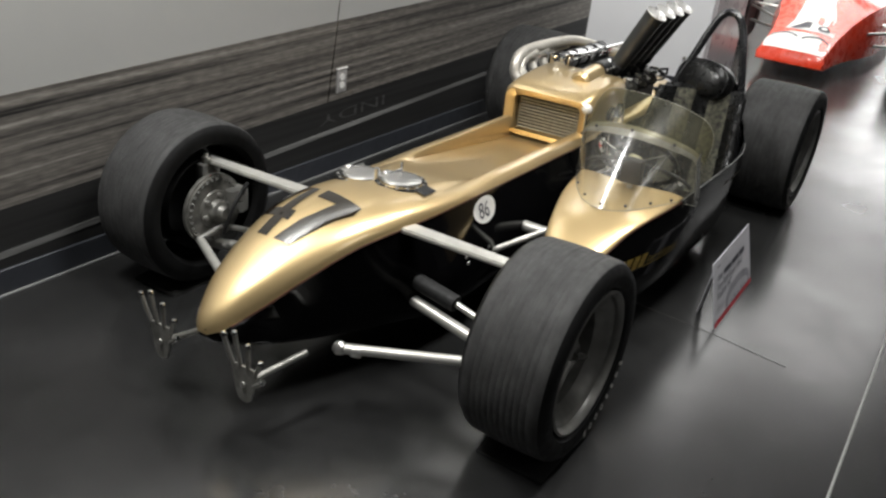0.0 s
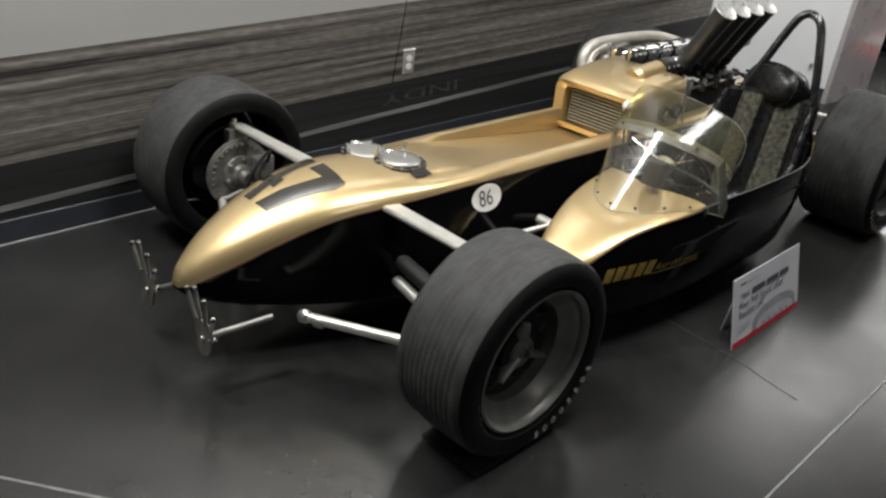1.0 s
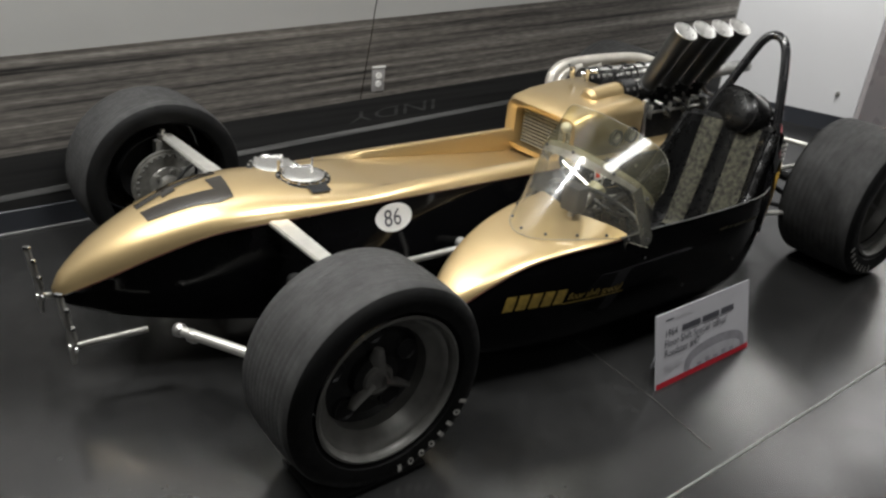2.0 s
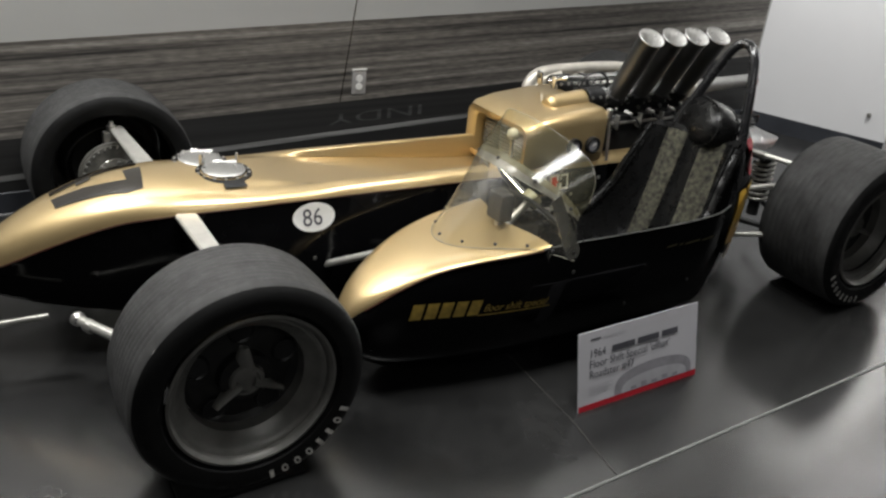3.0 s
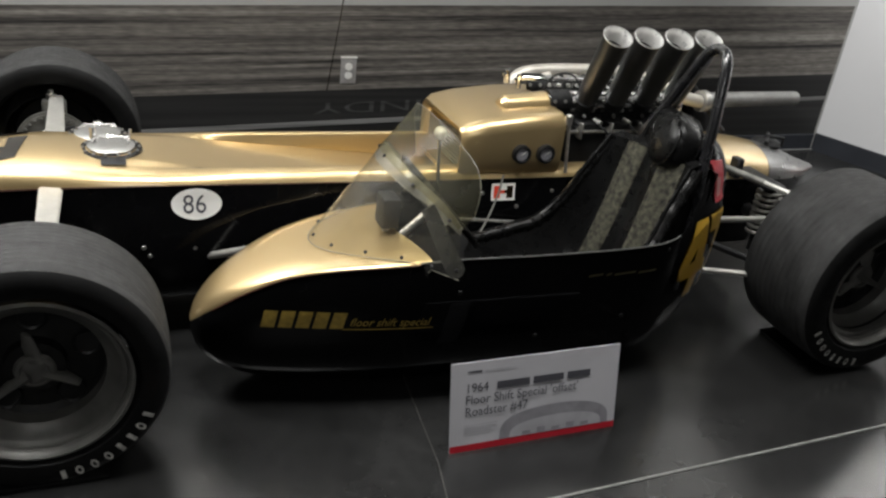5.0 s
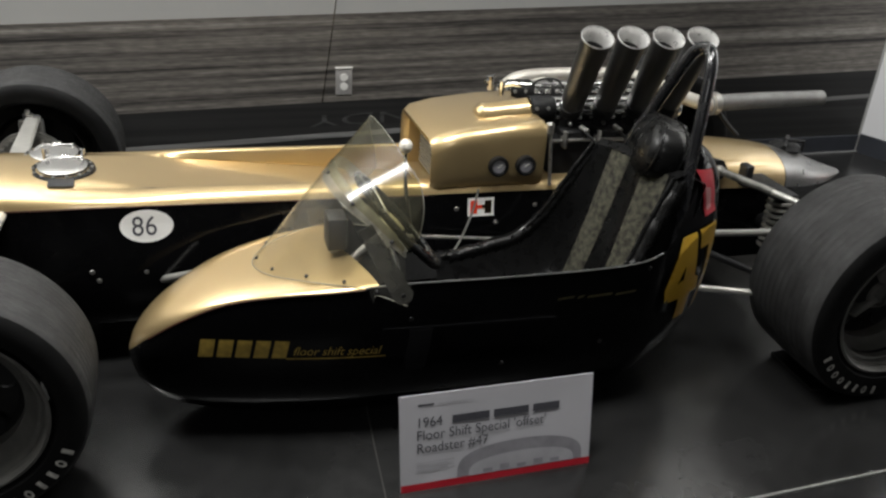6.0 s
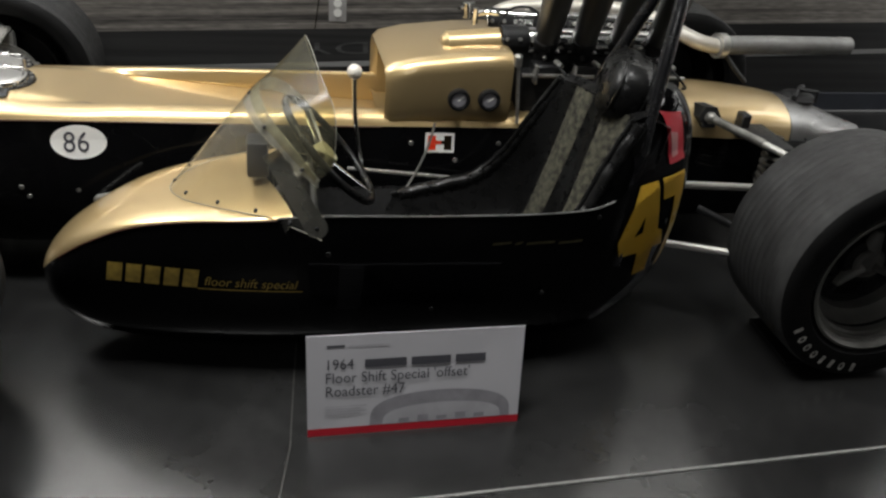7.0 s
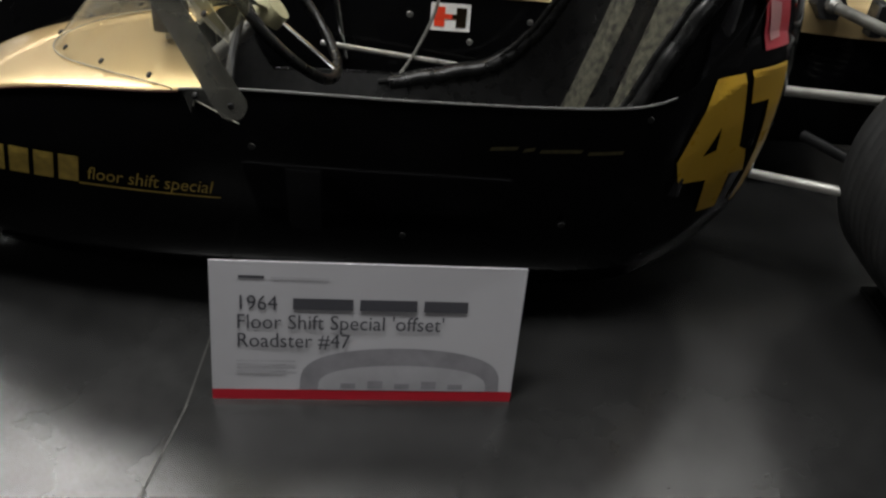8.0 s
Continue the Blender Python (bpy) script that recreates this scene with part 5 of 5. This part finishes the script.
bmesh.ops.translate(own, verts=own.verts, vec=(1.117, 0.548, 0.640))
part("shift_knob", own, BALL, lever, "cream ball shift knob")
part("control_rod", tube([(1.10, 0.49, 0.385), (1.55, 0.515, 0.328)], 0.006, 8), STEEL, car, "bright control rod")
part("control_cable", tube(spline([(1.342, 0.528, 0.505), (1.325, 0.515, 0.440), (1.285, 0.490, 0.360), (1.235, 0.465, 0.295)]), 0.0034, 8), FORK, car, "thin bare control cable")
part("prop_rod", tube([(1.575, 0.575, 0.655), (1.590, 0.570, 0.49)], 0.0055, 8), STEEL, car, "thin bright prop rod")

# fuel filler caps on the upper shell
for cx, cy, z in ((0.185, 0.752, 0.534), (0.150, 0.880, 0.528)):
    own = lathe([(0.059, -0.036), (0.084, -0.030), (0.088, -0.006), (0.084, 0.005), (0.070, 0.006), (0.067, 0.0), (0.062, -0.02)], (cx, cy, z - 0.006), (0, -0.05, 1), 44)
    base = part("filler_collar", own, material("dark_chrome", (0.10, 0.10, 0.10), 0.22, 0.9) if cy < 0.8 else bpy.data.materials["dark_chrome"], car, "dark bolted filler collar")
    for k in range(14):
        a = k * 2 * math.pi / 14
        part("bolt", lathe([(0, 0.004), (0.004, 0.0035), (0.0045, 0)], (cx + 0.077 * math.cos(a), cy + 0.077 * math.sin(a), z + 0.0), (0, 0, 1), 8), STEEL, base)
    cap = part("filler_cap", lathe([(0.060, -0.010), (0.0665, 0.002), (0.0655, 0.008), (0.059, 0.0105), (0.034, 0.0125), (0, 0.0135)], (cx, cy, z), (0, -0.05, 1), 44), SPUN, car, "polished hinged fuel filler cap")
    own = tube([(cx - 0.034, cy + 0.056, z + 0.008), (cx + 0.052, cy + 0.036, z + 0.014)], 0.0055, 8)
    own = tube([(cx - 0.056, cy + 0.016, z + 0.008), (cx - 0.034, cy + 0.056, z + 0.012)], 0.006, 8, own)
    own = box(cx - 0.012, cx + 0.016, cy + 0.048, cy + 0.068, z + 0.0, z + 0.018, 0.003, 1, own)
    if cy < 0.8:
        own = tube([(cx + 0.052, cy + 0.036, z + 0.006), (cx + 0.054, cy + 0.038, z + 0.040)], 0.0045, 8, own)
        own = tube([(cx - 0.048, cy + 0.062, z + 0.000), (cx - 0.048, cy + 0.062, z + 0.030), (cx - 0.048, cy + 0.062, z + 0.038)], 0.0095, 10, own)
    part("latch", own, SPUN, cap, "clamp bar and hinge")
own = flat_shape([[(0.155, 0.640), (0.221, 0.640), (0.221, 0.682), (0.155, 0.682)]], 0.01)
part("cap_strap", lay_on(own, Matrix.Translation((0, 0, 0.7)), BODYTREE, (0, 0, -1), 0.005), DARK, car, "black filler strap foot", False)

# ---------------------------------------------------------------- painted marks
# number on the nose, laid from above; read from the front of the car
def nose_mark(outlines, mat, label):
    own = flat_shape(outlines, 0.012)
    return part("race_number", lay_on(own, Matrix.Translation((0, 0, 0.8)), BODYTREE, (0, 0, -1), 0.002), mat, shell_top, label, False)


four = [[(-0.290, 0.908), (-0.292, 0.871), (-0.170, 0.883), (-0.170, 0.918)],
        [(-0.170, 0.883), (-0.041, 0.890), (-0.036, 0.922), (-0.170, 0.918)],
        [(-0.178, 0.952), (-0.054, 0.933), (-0.036, 0.922), (-0.030, 0.952), (-0.172, 0.985)],
        [(-0.221, 0.855), (-0.179, 0.863), (-0.172, 0.985), (-0.205, 0.978)]]
nose_mark(four, BAND, "black figure 4 on the gold nose")
seven = [[(-0.089, 0.860), (-0.037, 0.861), (-0.050, 0.784), (-0.094, 0.784)], [(-0.094, 0.784), (-0.050, 0.784), (-0.064, 0.713), (-0.107, 0.710)],
         [(-0.094, 0.784), (-0.107, 0.710), (-0.162, 0.737), (-0.159, 0.803)], [(-0.159, 0.803), (-0.162, 0.737), (-0.236, 0.766), (-0.207, 0.824)],
         [(-0.207, 0.824), (-0.236, 0.766), (-0.291, 0.787), (-0.293, 0.844), (-0.254, 0.835)]]
nose_mark(seven, BAND, "black figure 7 on the gold nose")


def side_mark(name, bm, x, z, tree, mat, parent, label, y=0.5, lift=0.002):
    m = Matrix.Translation((x, y, z)) @ Matrix.Rotation(radians(90), 4, "X")
    return part(name, lay_on(bm, m, tree, (0, 1, 0), lift), mat, parent, label, False)


oval = [(0.070 * math.cos(a), 0.043 * math.sin(a)) for a in np.linspace(0, 2 * math.pi, 32, endpoint=False)]
o = side_mark("number_oval", flat_shape([oval], 0.012), 0.402, 0.430, BODYTREE, WHITE, car, "white oval with the number 86", 0.3)
own = text_shape("86", 0.074, 0.01)
for v in own.verts:
    v.co.x, v.co.y = (v.co.x - 0.0435) * 0.92, v.co.y - 0.025
side_mark("numerals", own, 0.402, 0.430, BODYTREE, INK, o, "dark numerals 86", 0.3, 0.0035)

# maker's name as five plain slanted blocks, then the words beside it
own = bmesh.new()
blocks = []
for k in range(5):
    x = k * 0.043
    blocks.append([(x, 0), (x + 0.034, 0), (x + 0.043, 0.052), (x + 0.009, 0.052)])
side_mark("maker_mark", flat_shape(blocks, 0.01), 0.513, 0.266, PODTREE, YELLOWDIM, pod, "gold leaf maker's mark", -0.3)
own = text_shape("floor shift special", 0.037, 0.008, 0.3)
for v in own.verts:
    v.co.x *= 0.83
side_mark("lettering", own, 0.735, 0.275, PODTREE, YELLOWDIM, pod, "small gold words floor shift special", -0.3)
side_mark("underline", flat_shape([[(0, 0), (0.24, 0.004), (0.24, 0.007), (0, 0.004)]], 0.01), 0.72, 0.262, PODTREE, YELLOWDIM, pod, "thin gold line", -0.3)
bars = []
x = 0.0
for wd in (0.045, 0.018, 0.07, 0.06):
    bars.append([(x, 0), (x + wd, 0.004), (x + wd + 0.003, 0.011), (x + 0.003, 0.007)])
    x += wd + 0.010
side_mark("script", flat_shape(bars, 0.01), 1.40, 0.395, PODTREE, material("dull_gold_script", (0.06, 0.05, 0.018), 0.5, 0, 0, 0.5, 80), pod, "faint gold script line", -0.3)
# laid slantwise on to the rear corner of the pod
CORNER = Matrix(((0.866, 0, -0.5, 0.6), (0.5, 0, 0.866, -1.04), (0, 1, 0, 0), (0, 0, 0, 1)))


def corner_mark(name, outlines, mat, parent, label, lift=0.004):
    return part(name, lay_on(flat_shape(outlines, 0.008), CORNER, PODTREE, (-0.5, 0.866, 0), lift), mat, parent, label, False)


figure = [[(1.534, 0.374), (1.581, 0.520), (1.614, 0.432), (1.594, 0.376)], [(1.581, 0.520), (1.636, 0.526), (1.682, 0.381), (1.622, 0.385), (1.614, 0.432)],
          [(1.534, 0.374), (1.594, 0.376), (1.622, 0.385), (1.682, 0.381), (1.705, 0.370), (1.728, 0.319), (1.684, 0.323), (1.623, 0.322), (1.557, 0.325)],
          [(1.623, 0.322), (1.684, 0.323), (1.686, 0.247), (1.637, 0.246)]]
corner_mark("race_number", figure, YELLOW, pod, "yellow figure 4")
figure = [[(1.651, 0.529), (1.742, 0.533), (1.757, 0.480), (1.719, 0.468), (1.671, 0.468)],
          [(1.719, 0.468), (1.757, 0.480), (1.766, 0.420), (1.768, 0.369), (1.760, 0.310), (1.742, 0.250), (1.727, 0.246), (1.737, 0.300), (1.740, 0.369), (1.733, 0.420)]]
corner_mark("race_number", figure, YELLOW, pod, "yellow figure 7")
b = corner_mark("badge", [[(1.655, 0.685), (1.715, 0.680), (1.744, 0.560), (1.680, 0.557)]], REDSIGN, pod, "red slanted badge with a pale middle")
corner_mark("badge_center", [[(1.672, 0.640), (1.700, 0.634), (1.712, 0.576), (1.688, 0.572)]], material("faded_pink_print", (0.45, 0.20, 0.20), 0.5), b, "pale worn print", 0.006)
# square sticker on the chassis side
st = side_mark("sticker", flat_shape([[(-0.042, -0.028), (0.042, -0.028), (0.042, 0.028), (-0.042, 0.028)]], 0.01), 1.367, 0.432, BODYTREE, WHITE, car, "white sticker with red and black blocks", 0.3)
side_mark("sticker_block", flat_shape([[(-0.034, -0.020), (-0.012, -0.020), (-0.012, 0.020), (-0.034, 0.020)], [(-0.012, -0.004), (0.004, -0.004), (0.004, 0.006), (-0.012, 0.006)]], 0.01), 1.367, 0.432, BODYTREE, RED, st, "red block", 0.3, 0.0035)
side_mark("sticker_block", flat_shape([[(0.012, -0.020), (0.034, -0.020), (0.034, 0.020), (0.012, 0.020)], [(0.004, -0.004), (0.012, -0.004), (0.012, 0.006), (0.004, 0.006)]], 0.01), 1.367, 0.432, BODYTREE, BAND, st, "black block", 0.3, 0.0035)

# the whole car stands turned a little on the floor, with its nose slightly up; the wheels keep to the floor
LEAN = Matrix(((0.99984, -0.00887, 0.01552, 0.00070), (0.00857, 0.99978, 0.01938, -0.00950), (-0.01568, -0.01924, 0.99969, 0.01357), (0, 0, 0, 1)))
car.matrix_world = LEAN @ PLACED[car]
for wheel_part in WHEELS:
    wheel_part.matrix_parent_inverse = (LEAN @ PLACED[car]).inverted()

# ---------------------------------------------------------------- things on the floor
for mx, my in ((-0.02, 0.055), (-0.02, 1.50), (2.43, 0.10), (2.43, 1.45)):
    pad = part("tyre_mat", box(mx - 0.165, mx + 0.155, my - 0.09, my + 0.115, 0.0, 0.006), MAT)
    tagged(pad, "thin black rubber mat under a race car tyre", "mat", "mats under the tyres")

sign = thing("display_card", "white folded museum card with a red foot, standing on the floor", "display card", 1.22, -0.10)
A, B, C, D = Vector((0.965, -0.144, 0.0)), Vector((1.466, -0.138, 0.0)), Vector((1.476, -0.070, 0.234)), Vector((0.966, -0.083, 0.242))


def on_card(u, v, lift=0.0):
    n = (B - A).cross(D - A).normalized()
    return A.lerp(B, u).lerp(D.lerp(C, u), v) + n * lift


def card_quad(u0, u1, v0, v1, lift, bm=None):
    own = bm or bmesh.new()
    own.faces.new([own.verts.new(on_card(u, v, lift)) for u, v in ((u0, v0), (u1, v0), (u1, v1), (u0, v1))])
    return own


own = bmesh.new()
front = [own.verts.new(on_card(u, v, 0.0)) for u, v in ((0, 0), (1, 0), (1, 1), (0, 1))]
back = [own.verts.new(on_card(u, v, -0.004)) for u, v in ((0, 0), (1, 0), (1, 1), (0, 1))]
own.faces.new(front), own.faces.new(back[::-1])
for k in range(4):
    own.faces.new((front[k], back[k], back[(k + 1) % 4], front[(k + 1) % 4]))
part("front_leaf", own, PAPER, sign, "printed white front", False)
for u0, u1 in ((0.17, 0.30),):
    own = bmesh.new()
    q = [own.verts.new(p) for p in (D.lerp(C, u0) + Vector((0, 0.003, -0.012)), D.lerp(C, u1) + Vector((0, 0.003, -0.012)), A.lerp(B, u1) + Vector((0, 0.090, 0)), A.lerp(B, u0) + Vector((0, 0.090, 0)))]
    q2 = [own.verts.new(v.co + Vector((0, 0.004, 0))) for v in q]
    own.faces.new(q), own.faces.new(q2[::-1])
    for k in range(4):
        own.faces.new((q[k], q2[k], q2[(k + 1) % 4], q[(k + 1) % 4]))
    part("strut", own, PAPER, sign, "folded card strut", False)
part("red_foot", card_quad(0.0, 1.0, 0.0, 0.075, 0.0008), REDSIGN, sign, "dark red band along the foot", False)


def card_text(text, u, v, size, mat, name="printed_line"):
    own = text_shape(text, size)
    for p in own.verts:
        p.co = on_card(u + p.co.x * 0.93 / 0.514, v + p.co.y / 0.246, 0.0012)
    return part(name, own, mat, sign, text, False)


card_text("1964", 0.080, 0.665, 0.0365, INK)
for u0, u1 in ((0.260, 0.450), (0.472, 0.655), (0.678, 0.820)):
    part("name_bar", card_quad(u0, u1, 0.672, 0.752, 0.0012), INK, sign, "dark bar in place of a name", False)
card_text("Floor Shift Special 'offset'", 0.080, 0.53, 0.0365, INK)
card_text("Roadster #47", 0.080, 0.395, 0.0365, INK)
own = card_quad(0.09, 0.17, 0.885, 0.905, 0.0012)
part("small_mark", own, INK, sign, "small dark mark", False)
part("small_print", card_quad(0.19, 0.37, 0.885, 0.897, 0.0012), PALEINK, sign, "line of tiny pale print", False)
own = bmesh.new()
for k in range(4):
    own = card_quad(0.080, 0.27 - 0.03 * (k % 2), 0.285 - k * 0.026, 0.297 - k * 0.026, 0.0012, own)
part("small_print", own, PALEINK, sign, "lines of tiny pale print", False)


def car_arch(u0, u1, v0, v1, k):
    return [(u0 + (u1 - u0) * (0.5 - 0.5 * math.cos(a)), v0 + (v1 - v0) * math.sin(a) ** k) for a in np.linspace(0, math.pi, 25)]


own = bmesh.new()
outer, inner = car_arch(0.285, 0.955, 0.078, 0.40, 0.55), car_arch(0.345, 0.91, 0.078, 0.27, 0.6)
own.faces.new([own.verts.new(on_card(u, v, 0.0010)) for u, v in outer])
part("car_picture", own, MIDINK, sign, "grey printed picture of a car", False)
own = bmesh.new()
own.faces.new([own.verts.new(on_card(u, v, 0.0014)) for u, v in inner])
part("car_picture", own, PALEINK, sign, "pale body of the printed car", False)
for k in range(5):
    part("picture_detail", card_quad(0.42 + k * 0.09, 0.47 + k * 0.09, 0.09, 0.13 + 0.02 * (k % 2), 0.0017), MIDINK, sign, "grey detail of the printed car", False)

# low barrier: a taut pale cord between two slim posts
def cord_place(x):
    return Vector((x, -0.697 + 0.0066 * (x + 3), 0.223 + 0.0309 * (x + 3)))


barrier = thing("barrier_cord", "taut pale grey elastic barrier cord between slim dark posts", "barrier", 0.8, -0.68)
part("cord", tube([cord_place(x) for x in np.linspace(-3.4, 4.2, 60)], 0.0036, 8), material("pale_elastic_cord", (0.17, 0.17, 0.163), 0.6, 0, 0, 0.2, 90, 0.4, 400), barrier, "pale woven elastic cord")
for px in (-3.4, 4.2):
    q = cord_place(px)
    own = lathe([(0, 0), (0.11, 0), (0.11, 0.006), (0.10, 0.012), (0.012, 0.016), (0.009, 0.02), (0.009, q.z + 0.02), (0.006, q.z + 0.03), (0, q.z + 0.031)], (q.x, q.y, 0), (0, 0, 1), 28)
    part("post", own, DARK, barrier, "slim dark post on a round foot")

# ---------------------------------------------------------------- the red car beyond
red = thing("race_car", "bright red wedge-nosed open-wheel race car with white number discs", "race car", 6.6, 0.85)
RY = 0.69


def red_ring(x, w, z0, z1, crown):
    return [(x, RY + dy * w, z0 + (z1 - z0) * h) for dy, h in ((-1, 0), (-1, 0.55), (-0.92, 0.9), (-0.5, 1.0 + crown * 0.6), (0, 1.0 + crown), (0.5, 1.0 + crown * 0.6), (0.92, 0.9), (1, 0.55), (1, 0), (0, -0.02))]


NOSE = 5.40
secs = [(NOSE, 0.255, 0.12, 0.15, 0.0), (NOSE + 0.03, 0.27, 0.11, 0.22, 0.0), (NOSE + 0.40, 0.285, 0.10, 0.33, 0.06), (NOSE + 0.70, 0.33, 0.10, 0.43, 0.16), (NOSE + 0.95, 0.40, 0.10, 0.52, 0.16), (NOSE + 1.25, 0.46, 0.10, 0.56, 0.14), (NOSE + 2.0, 0.48, 0.10, 0.60, 0.05), (NOSE + 3.2, 0.46, 0.10, 0.58, 0.0)]
own = loft([red_ring(*s) for s in secs])
body = part("body", own, RED, red, "glossy red wedge body")
REDTREE = tree_of(body)


def red_mark(name, outline, mat, label, lift=0.004):
    """A decal on the nose; outline as distances behind the nose and across it."""
    own = flat_shape([[(NOSE + dx, RY + dy) for dx, dy in outline]], 0.05)
    return part(name, lay_on(own, Matrix.Translation((0, 0, 1.2)), REDTREE, (0, 0, -1), lift), mat, body, label, False)


def ellipse(cx, cy, rx, ry, a0=0.0, a1=2 * math.pi, n=24):
    return [(cx + rx * math.cos(a), cy + ry * math.sin(a)) for a in np.linspace(a0, a1, n, endpoint=a1 - a0 < 6)]


red_mark("number_panel", [(0.034, -0.235), (0.030, 0.0), (0.034, 0.235), (0.16, 0.255), (0.29, 0.235), (0.33, 0.10), (0.34, 0.0), (0.33, -0.10), (0.29, -0.235), (0.16, -0.255)], WHITE, "white number panel across the nose")
for y0 in (-0.125, 0.130):
    red_mark("number_stroke", ellipse(0.225, y0, 0.085, 0.115, -1.2, 1.55) + ellipse(0.225, y0, 0.062, 0.100, -1.2, 1.55)[::-1], INK, "black curved number stroke", 0.007)
red_mark("white_band", [(0.385, -0.225), (0.375, 0.16), (0.50, 0.13), (0.85, 0.13), (1.10, 0.09), (1.10, -0.10), (0.85, -0.10), (0.50, -0.215)], WHITE, "white lettered panel up the middle of the nose")
red_mark("number_stroke", [(0.385, 0.08), (0.385, 0.13), (0.50, 0.02), (0.50, -0.02), (0.42, -0.02), (0.42, 0.0)], INK, "dark slanted stroke of the lettering", 0.007)
red_mark("number_stroke", ellipse(0.445, -0.13, 0.040, 0.050) , INK, "dark round stroke of the lettering", 0.007)
red_mark("number_stroke", ellipse(0.445, -0.13, 0.018, 0.024), WHITE, "white middle of the round stroke", 0.010)
part("cockpit_screen", lathe([(0.0, 0.16), (0.14, 0.13), (0.22, 0.06), (0.24, -0.02)], (NOSE + 1.40, RY, 0.60), (0, 0, 1), 20), DARK, body, "dark cockpit screen")
for s in (-1, 1):
    own = lathe([(0.17, 0.13), (0.25, 0.14), (0.30, 0.11), (0.305, 0.0), (0.30, -0.11), (0.25, -0.14), (0.17, -0.13)], (NOSE + 1.30, RY + s * 0.80, 0.305), (0, 1, 0), 40, None, True)
    w = part("wheel", own, SIDEWALL, red, "wide black front tyre")
    part("hub", lathe([(0, 0.09), (0.16, 0.10), (0.175, 0.12), (0.17, -0.12), (0, -0.1)], (NOSE + 1.30, RY + s * 0.80, 0.305), (0, s, 0), 28), HUBDARK, w)
    own = tube([(NOSE + 0.85, RY + s * 0.28, 0.30), (NOSE + 1.25, RY + s * 0.68, 0.34)], 0.012, 8)
    own = tube([(NOSE + 1.30, RY + s * 0.28, 0.36), (NOSE + 1.30, RY + s * 0.68, 0.36)], 0.012, 8, own)
    own = tube([(NOSE + 1.10, RY + s * 0.28, 0.18), (NOSE + 1.30, RY + s * 0.68, 0.20)], 0.012, 8, own)
    part("suspension_arm", own, STEEL, red, "bright suspension arms")
